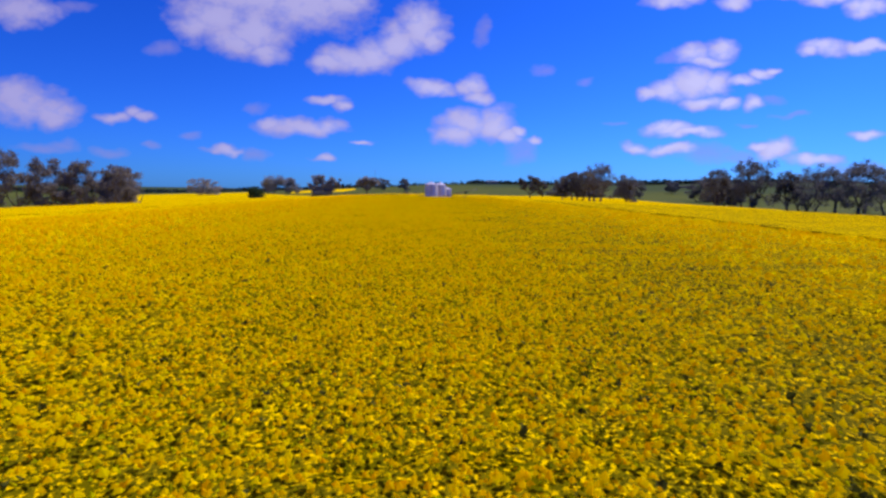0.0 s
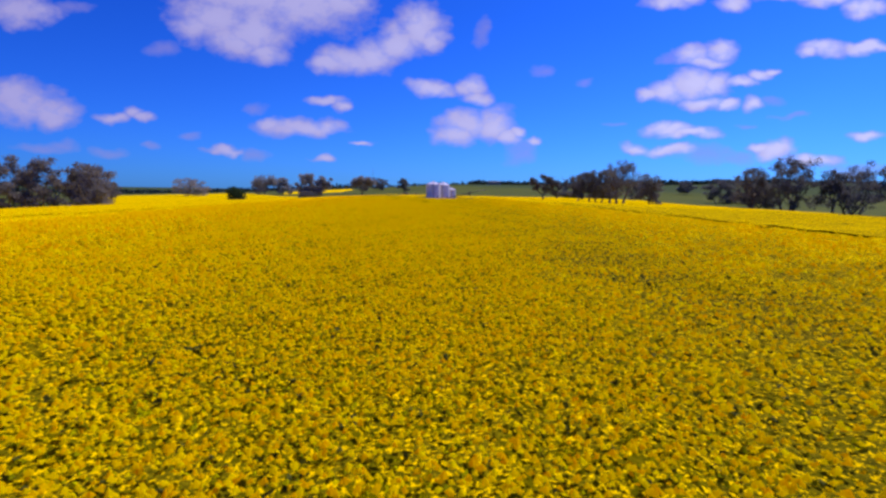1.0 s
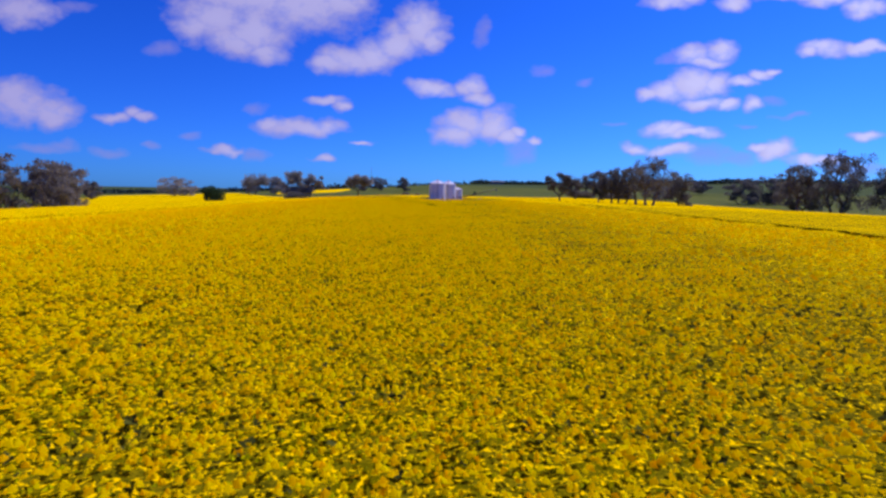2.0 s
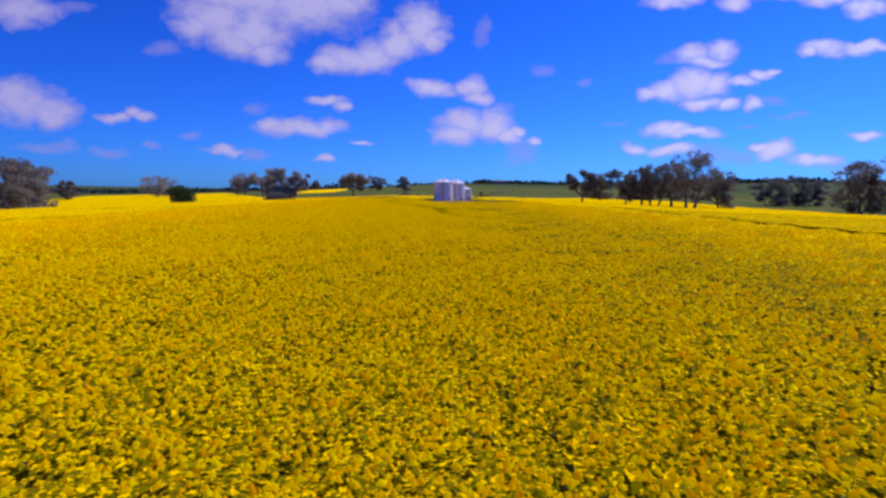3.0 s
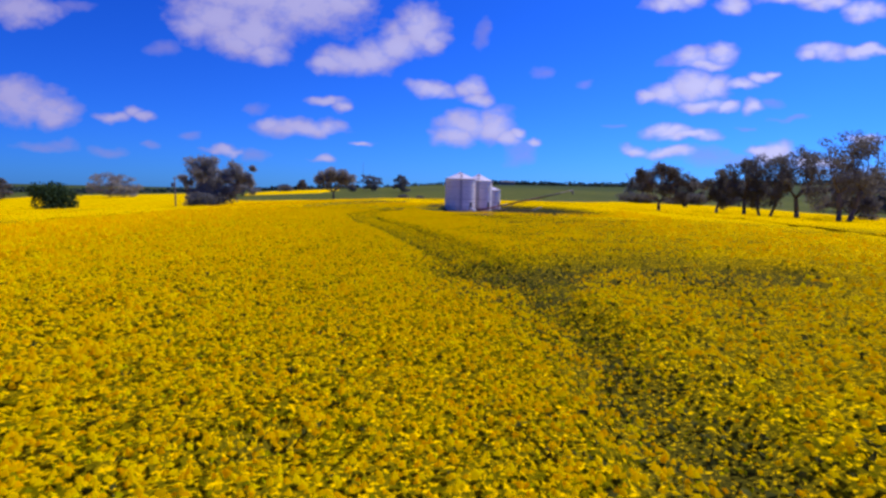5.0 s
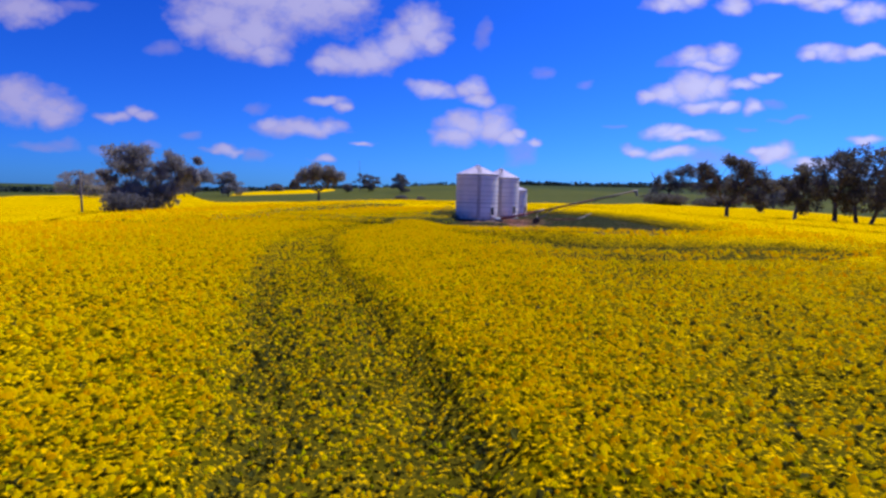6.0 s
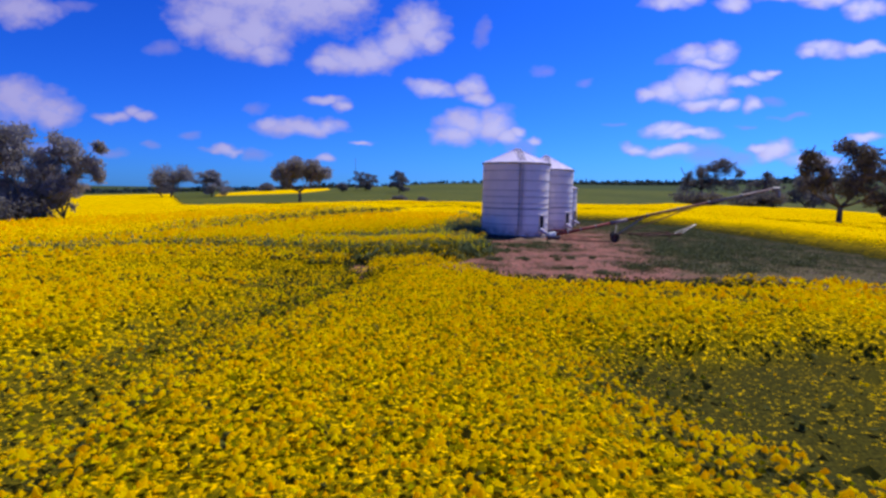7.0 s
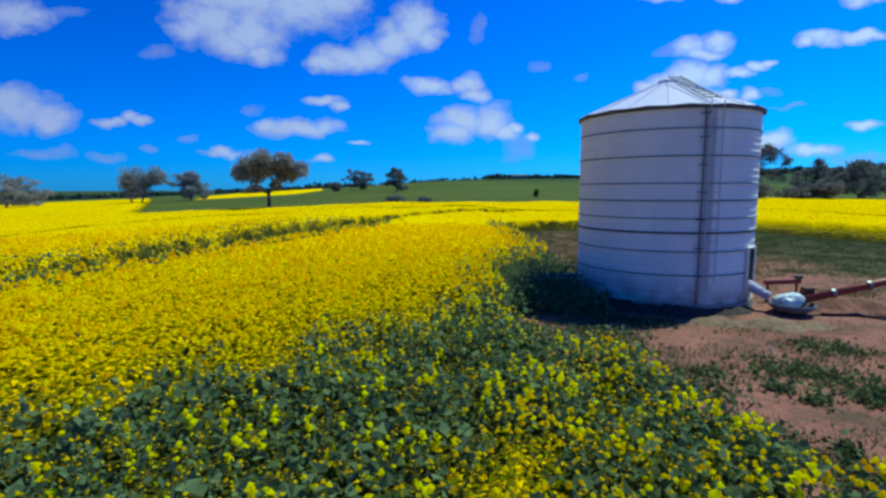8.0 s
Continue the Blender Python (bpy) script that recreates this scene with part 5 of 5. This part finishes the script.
bush(spot(13.0, 300.0), 2.2, 1.9, 127, BUSH_LEAF, "small dark shrub alone on the green pasture", 0.2, 500)
# right of the flight
tree("gum_tree", spot(34.7, 206.85), top_to(34.7, 206.85, 9.9), 14.0, 130, GUM_DARK, BARK, "dark broad gum tree standing alone in the canola", bare=0.26, flat_top=0.8, leaf_size=0.32, fill=1.4, group=FENCE, crown_lobes=((-3.95, 8.20, 0.97), (-2.23, 7.45, 1.34), (0.37, 8.49, 1.49), (2.38, 7.45, 1.79), (4.54, 6.56, 1.79), (6.25, 5.52, 0.89), (-2.23, 5.52, 1.71), (0.89, 5.22, 1.86), (4.10, 4.10, 1.71), (4.99, 2.09, 0.67), (-3.72, 6.41, 0.89)))
for i, (x, y, top, width, bark_kind, label) in enumerate((
        (49.2, 212.85, 8.4, 7.5, PALE_BARK, "small pale-barked gum tree in a row"), (51.9, 207.74, 10.2, 10.0, BARK, "slim dark gum tree in a row"),
        (54.5, 205.44, 10.6, 11.0, BARK, "slim dark gum tree with a forked stem in a row"), (56.9, 199.95, 12.2, 12.5, BARK, "tall dark gum tree in a row"),
        (56.3, 188.58, 13.6, 15.5, BARK, "tallest dark gum tree of the row"))):
    tree("gum_tree", spot(x, y), top_to(x, y, top), width, 131 + i, GUM_DARK, bark_kind, label, bare=(0.34, 0.36, 0.30, 0.36, 0.38)[i], stems=(1, 1, 2, 1, 2)[i], lean=(0.1, -0.06, 0.12, -0.1, 0.08)[i], flat_top=0.5, leaf_size=0.32, fill=1.35, group="row of gum trees in the canola")
tree("gum_tree", spot(74.3, 209.15), top_to(74.3, 209.15, 9.8), 13, 137, GUM_DARK, BARK, GUM, bare=0.15, leaf_size=0.45, group=FENCE)
tree("gum_tree", spot(73.0, 314.29), top_to(73, 314.29, 16.5), 22, 138, GUM_OLIVE, BARK, "tall open-crowned gum tree beyond the field", bare=0.32, flat_top=0.95, leaf_size=0.42, fill=0.9, group=PADDOCK, crown_lobes=((3.48, 12.56, 2.90), (8.32, 11.78, 2.90), (-0.97, 11.20, 2.71), (5.61, 13.53, 2.32), (-4.45, 9.46, 1.74), (11.41, 10.43, 1.55), (-3.29, 6.56, 2.90), (3.29, 7.14, 3.09), (9.48, 6.37, 2.71), (1.55, 9.08, 1.93)))
bush(spot(70, 306.63), 5.0, 20, 139, GUM_DARK, "dark scrub below the open-crowned gum", 0.5, 2600)
bush(spot(86, 309.0), 5.6, 17, 149, GUM_DARK, "dark scrub beside the open-crowned gum", 0.5, 2600)
tree("gum_tree", spot(93.4, 314.42), top_to(93.4, 314.42, 10.4), 15, 140, GUM_DARK, BARK, GUM, bare=0.12, leaf_size=0.5, group=PADDOCK)
tree("gum_tree", spot(112.0, 321.96), top_to(112, 321.96, 11.0), 15, 141, GUM_OLIVE, BARK, GUM, bare=0.15, leaf_size=0.5, group=PADDOCK)
tree("gum_tree", spot(124.9, 335.63), top_to(124.9, 335.63, 12.0), 17, 142, GUM_DARK, BARK, GUM, bare=0.15, leaf_size=0.5, group=PADDOCK)
tree("gum_tree", spot(192.2, 433.24), top_to(192.2, 433.24, 13.0), 16, 143, GUM_OLIVE, BARK, "round gum tree alone on the green slope", bare=0.2, leaf_size=0.7, group=PADDOCK)
for i, (x, y, top, width) in enumerate(((160, 319.4, 12.0, 22), (175, 324.51, 13.0, 22), (192, 334.73, 11.5, 20))):
    tree("gum_tree", spot(x, y), top_to(x, y, top), width, 144 + i, GUM_DARK, BARK, "dense dark tree with a rounded crown", stems=2, bare=0.1, leaf_size=0.6, fill=1.3, group="dark trees behind the field")
for i, (x, y, top, width) in enumerate(((105, 196.75, 13.0, 13), (114, 192.92, 16.8, 15), (121, 199.31, 15.5, 17), (127, 189.09, 11.5, 12), (136, 194.2, 14.5, 17), (131, 171.2, 12.5, 15), (143, 176.31, 15.5, 18), (150, 208.25, 13.5, 22), (168, 204.42, 16, 22), (112, 204.42, 9.0, 16), (158, 181.42, 12, 20))):
    tree("gum_tree", spot(x, y), top_to(x, y, top), width, 150 + i, GUM_DARK, BARK, "dark gum tree in a loose belt along the field", bare=(0.26, 0.12, 0.2, 0.3, 0.1)[i % 5], flat_top=(0.5, 0.9, 0.3)[i % 3], stems=1 + (i % 3 == 1), leaf_size=0.5, fill=0.9, group="tree belt along the field")


def ridge_trees():
    """The wooded skyline, far off."""
    r = np.random.RandomState(77)
    pts = []
    for x0, x1, y0, y1, high, per in ((-900, -110, 664, 800, 4.5, 2200), (35, 130, 696, 728, 4.5, 500), (-150, 40, 715, 766, 2.5, 120), (130, 650, 715, 800, 6.0, 1800)):
        c = np.stack([r.uniform(x0, x1, per), r.uniform(y0, y1, per)], -1)
        z = lie(c[:, 0], c[:, 1]) + r.uniform(0.2, 1.0, per) * high * (0.6 + 0.4 * waves(c[:, 0], c[:, 1], 60, 5))
        pts.append(np.column_stack([c, z]))
    pts = np.concatenate(pts)
    size = r.uniform(2.2, 4.5, len(pts))
    v, f = flakes(r, pts, size, 5, np.stack([size * 0.5, size * 0.5, size * 0.3], -1), 1.3)
    tagged(new("distant_woods", mesh_of("distant_woods", v, f, RIDGE_LEAF)), "dark line of distant woods on the low ridge", "woods", kind="stuff")


ridge_trees()


def shed(at, turn):
    s = thing("farm_shed", "distant low dark farm shed on the ridge", "shed", at, turn)
    w = bmesh.new()
    block(w, (0, 0, 1.6), (16, 8, 3.2))
    part("wall", w, GREY_BOX, s)
    roof = bmesh.new()
    v = [roof.verts.new(p) for p in ((-8.4, -4.4, 3.2), (8.4, -4.4, 3.2), (8.4, 0, 4.6), (-8.4, 0, 4.6), (-8.4, 4.4, 3.2), (8.4, 4.4, 3.2))]
    roof.faces.new((v[0], v[1], v[2], v[3]))
    roof.faces.new((v[3], v[2], v[5], v[4]))
    bmesh.ops.solidify(roof, geom=list(roof.faces), thickness=0.2)
    part("roof", roof, STEEL, s)


shed(spot(62, 664), 10)


# ---- the clearing's plants ----
def tufts(name, r, places, count, tall, wide, material, label):
    """Grass: count leaning blades at every place."""
    n = len(places)
    p = np.repeat(places, count, 0) + np.column_stack([r.normal(0, wide, (n * count, 2)), np.zeros(n * count)])
    h = r.uniform(0.4, 1.2, n * count) * tall
    a = r.uniform(0, 6.283, n * count)
    w = np.column_stack([np.cos(a), np.sin(a), np.zeros(n * count)]) * 0.009
    bend = np.column_stack([r.normal(0, 0.7, (n * count, 2)) * h[:, None], h])
    v = np.stack([p - w, p + w, p + bend], 1).reshape(-1, 3)
    ob = new(name, mesh_of(name, v, np.arange(len(v)).reshape(-1, 3), material))
    return tagged(ob, label, "grass", kind="stuff")


def clearing_grass():
    r = np.random.RandomState(9)
    x, y = r.uniform(-20, 16, 44000), r.uniform(164.0, 209, 44000)
    dense = crop_state(x, y)[0]
    right = smooth01((x - 0.16 * (y - 177.6) - 0.3 + waves(x, y, 3, 14) * 1.4) / 2.2) * smooth01((y - 168.6) / 4)
    back_ = smooth01((y - 188) / 4)
    patch = smooth01((waves(x, y, 3.4, 15) + 0.25 * waves(x, y, 0.7, 16) - 0.25) / 0.4)
    for px, py, pr in ((-5.2, 179.12, 1.2), (-3.4, 180.14, 1.1), (-6.8, 178.61, 0.9), (-7.3, 176.57, 1.1), (-6.3, 175.8, 1.0), (-5.0, 176.69, 0.9), (-7.7, 179.63, 1.3), (-8.0, 181.68, 1.3), (-6.4, 182.06, 0.9), (-3.0, 178.35, 1.0)):
        patch = np.maximum(patch, 1 - smooth01((np.hypot(x - px, (y - py) * 1.5) - pr * 0.4) / pr))
    left_lane = smooth01((-14.2 - x) / 2)
    p = np.clip(0.06 + 0.85 * right + 0.7 * back_ + 0.8 * patch + dense + left_lane, 0, 1) * (dense < 0.6)
    lee = (np.hypot(x + 2.4, y - 182.83) > 0.7)
    hut = lee & (np.hypot(x - SILO_A[0], y - SILO_A[1]) > 2.3) & (np.hypot(x - SILO_B[0], y - SILO_B[1]) > 2.3) & (np.hypot(x - SILO_C[0], y - SILO_C[1]) > 1.6)
    ok = (r.uniform(0, 1, len(x)) < p) & hut
    x, y = x[ok], y[ok]
    at = np.column_stack([x, y, lie(x, y)])
    dry = r.uniform(0, 1, len(x)) < np.clip(0.35 + 0.4 * waves(x, y, 2.5, 19), 0.05, 0.9)
    tufts("grass", r, at[~dry], 16, 0.10, 0.13, GRASS_BLADE, "low green grass and weeds in the clearing")
    tufts("dry_grass", r, at[dry], 15, 0.06, 0.15, DRY_BLADE, "short dry straw-coloured grass in the clearing")


clearing_grass()


def weed(x, y, tall, wide, seed, material=None, label="leafy green weed clump on the bare soil", n=90):
    r = np.random.RandomState(seed)
    w = thing("weed_clump", label, "weed", spot(x, y), group="weeds in the clearing")
    stalk = tube(bmesh.new(), (0, 0, -0.02), (r.normal(0, 0.08) * wide, r.normal(0, 0.08) * wide, tall * 0.85), 0.011, 0.005, 6)
    part("stalk", stalk, CROP_STEM, w)
    n = int(n * 2.2)
    u = r.normal(0, 1, (n, 3)) * [wide * 0.27, wide * 0.27, tall * 0.22] + [0, 0, tall * 0.22]
    u[:, 2] = np.clip(np.abs(u[:, 2]), 0.02, tall)
    s = r.uniform(0.04, 0.10, n)
    v, f = flakes(r, u, s, 2, np.stack([s * 0.4] * 3, -1), 1.2)
    ob = new("leaves", mesh_of("leaves", v, f, material or WEED_LEAF))
    ob.parent = w


for i, (x, y, tall, wide) in enumerate(((-7.2, 172.48, 0.35, 0.6), (-7.1, 174.91, 0.3, 0.5), (-6.9, 178.1, 0.45, 0.8), (-7.4, 178.74, 0.4, 0.7), (-12.3, 167.75, 0.3, 0.5), (-11.1, 167.62, 0.25, 0.5),
                                        (-9.2, 168.01, 0.3, 0.5), (-7.8, 167.37, 0.35, 0.7), (-6.5, 166.47, 0.4, 0.9), (-4.8, 166.09, 0.45, 1.0), (-5.0, 168.13, 0.3, 0.6), (-3.4, 169.16, 0.3, 0.6),
                                        (-7.5, 180.14, 0.3, 1.2), (-8.0, 181.17, 0.35, 1.2), (-7.2, 181.04, 0.3, 1.0), (-6.9, 176.69, 0.25, 0.9), (-6.4, 175.93, 0.22, 0.8), (-7.4, 176.18, 0.3, 0.9), (-6.9, 182.57, 0.35, 0.9), (-6.1, 182.06, 0.25, 0.8), (-5.2, 179.12, 0.3, 1.0), (-4.7, 178.74, 0.2, 0.9), (-4.2, 178.23, 0.2, 0.9), (-3.6, 180.14, 0.3, 1.0), (-4.6, 177.84, 0.25, 0.6), (-2.4, 179.38, 0.25, 0.7), (2.8, 177.84, 0.5, 1.4), (4.4, 176.82, 0.5, 1.6), (5.8, 179.25, 0.5, 1.5),
                                        (3.6, 174.52, 0.4, 1.2), (1.5, 175.29, 0.3, 0.8), (6.8, 175.29, 0.55, 1.6), (8.0, 178.23, 0.55, 1.6), (-15.3, 168.9, 0.6, 1.2), (-14.6, 168.39, 0.5, 1.0), (-16.2, 168.13, 0.55, 1.2))):
    near = 0.6 if y < 171 else 1.0
    weed(x, y, tall * near * 0.6, wide * (0.4 + 0.8 * near), 300 + i)
rank = random.Random(61)
for i in range(13):
    a, q = radians(140 + 78 * (i + 0.5) / 13), rank.uniform(2.65, 3.7)
    x, y = SILO_A[0] + math.cos(a) * q, SILO_A[1] + math.sin(a) * q
    if math.hypot(x + 7.3, y - 185.64) > 1.15:
        weed(x, y, rank.uniform(0.9, 1.6) * (1.0 if a < radians(200) else 0.6), rank.uniform(1.1, 1.5), 340 + i, FLANK_LEAF, "tall rank green weeds beside the silo", 240)
for i in range(20):
    x, y = rank.uniform(-9.0, -7.1), rank.uniform(183.0, 188.5)
    if math.hypot(x + 7.3, y - 185.64) > 1.2 and math.hypot(x - SILO_A[0], y - SILO_A[1]) > 2.8:
        weed(x, y, rank.uniform(0.8, 1.5), rank.uniform(1.1, 1.7), 500 + i, FLANK_LEAF, "tall rank green weeds beside the silo", 200)
for i in range(60):
    y = rank.uniform(169.8, 198)
    x = max(-2.4 + 0.5 * (y - 169.5), 0.0 if y > 174 else -9) + rank.uniform(0.0, 9.0) ** (1.0 if i % 2 else 0.8)
    if crop_state(np.array([x]), np.array([y]))[0][0] < 0.3 and math.hypot(x - 4.8, y - 183.85) > 2.2:
        weed(x, y, rank.uniform(0.2, 0.55), rank.uniform(0.9, 2.0), 380 + i, None, "dark green weed clump among the grass", 100)
for i in range(14):
    x, y = rank.uniform(-23.0, -14.0), 0.0
    y = 167.2 + rank.uniform(0.2, 2.8)
    if crop_state(np.array([x]), np.array([y]))[0][0] < 0.3:
        weed(x, y, rank.uniform(0.35, 0.65), rank.uniform(0.9, 1.5), 460 + i, FLANK_LEAF, "dark green weed clump in the gap between crops", 130)
for i in range(13):
    x, y = rank.uniform(-6.4, 0.5), rank.uniform(164.8, 166.5)
    weed(x, y, rank.uniform(0.2, 0.4), rank.uniform(0.7, 1.3), 540 + i, None, "dark green weed clump at the edge of the crop", 80)
for i in range(22):
    x, y = rank.uniform(-8.0, 1.5), rank.uniform(168, 179.5)
    if crop_state(np.array([x]), np.array([y]))[0][0] < 0.1:
        weed(x, y, rank.uniform(0.1, 0.2), rank.uniform(0.25, 0.5), 420 + i, None, "small green weed tuft on the bare soil", 40)


def clods():
    """Loose clods and small stones on the bare soil."""
    r = np.random.RandomState(55)
    x, y = r.uniform(-16, 12, 11000), r.uniform(165.5, 190, 11000)
    ok = (crop_state(x, y)[0] < 0.3) & (np.hypot(x - SILO_A[0], y - SILO_A[1]) > 2.4)
    x, y = x[ok], y[ok]
    n, s = len(x), r.uniform(0.012, 0.065, len(x)) * r.uniform(0.5, 1.2, len(x))
    shape = np.array([(1, 0, 0), (0, 1, 0), (-1, 0, 0), (0, -1, 0), (0, 0, 0.8)])
    jig = shape[None] * r.uniform(0.6, 1.3, (n, 5, 3)) * s[:, None, None]
    v = jig + np.column_stack([x, y, lie(x, y) - 0.004])[:, None, :]
    f = np.array([(0, 1, 4), (1, 2, 4), (2, 3, 4), (3, 0, 4)])
    faces = (np.arange(n)[:, None, None] * 5 + f[None]).reshape(-1, 3)
    tagged(new("soil_clods", mesh_of("soil_clods", v.reshape(-1, 3), faces, CLOD)), "loose red-brown clods and small stones on the soil", "clods", kind="stuff")


clods()
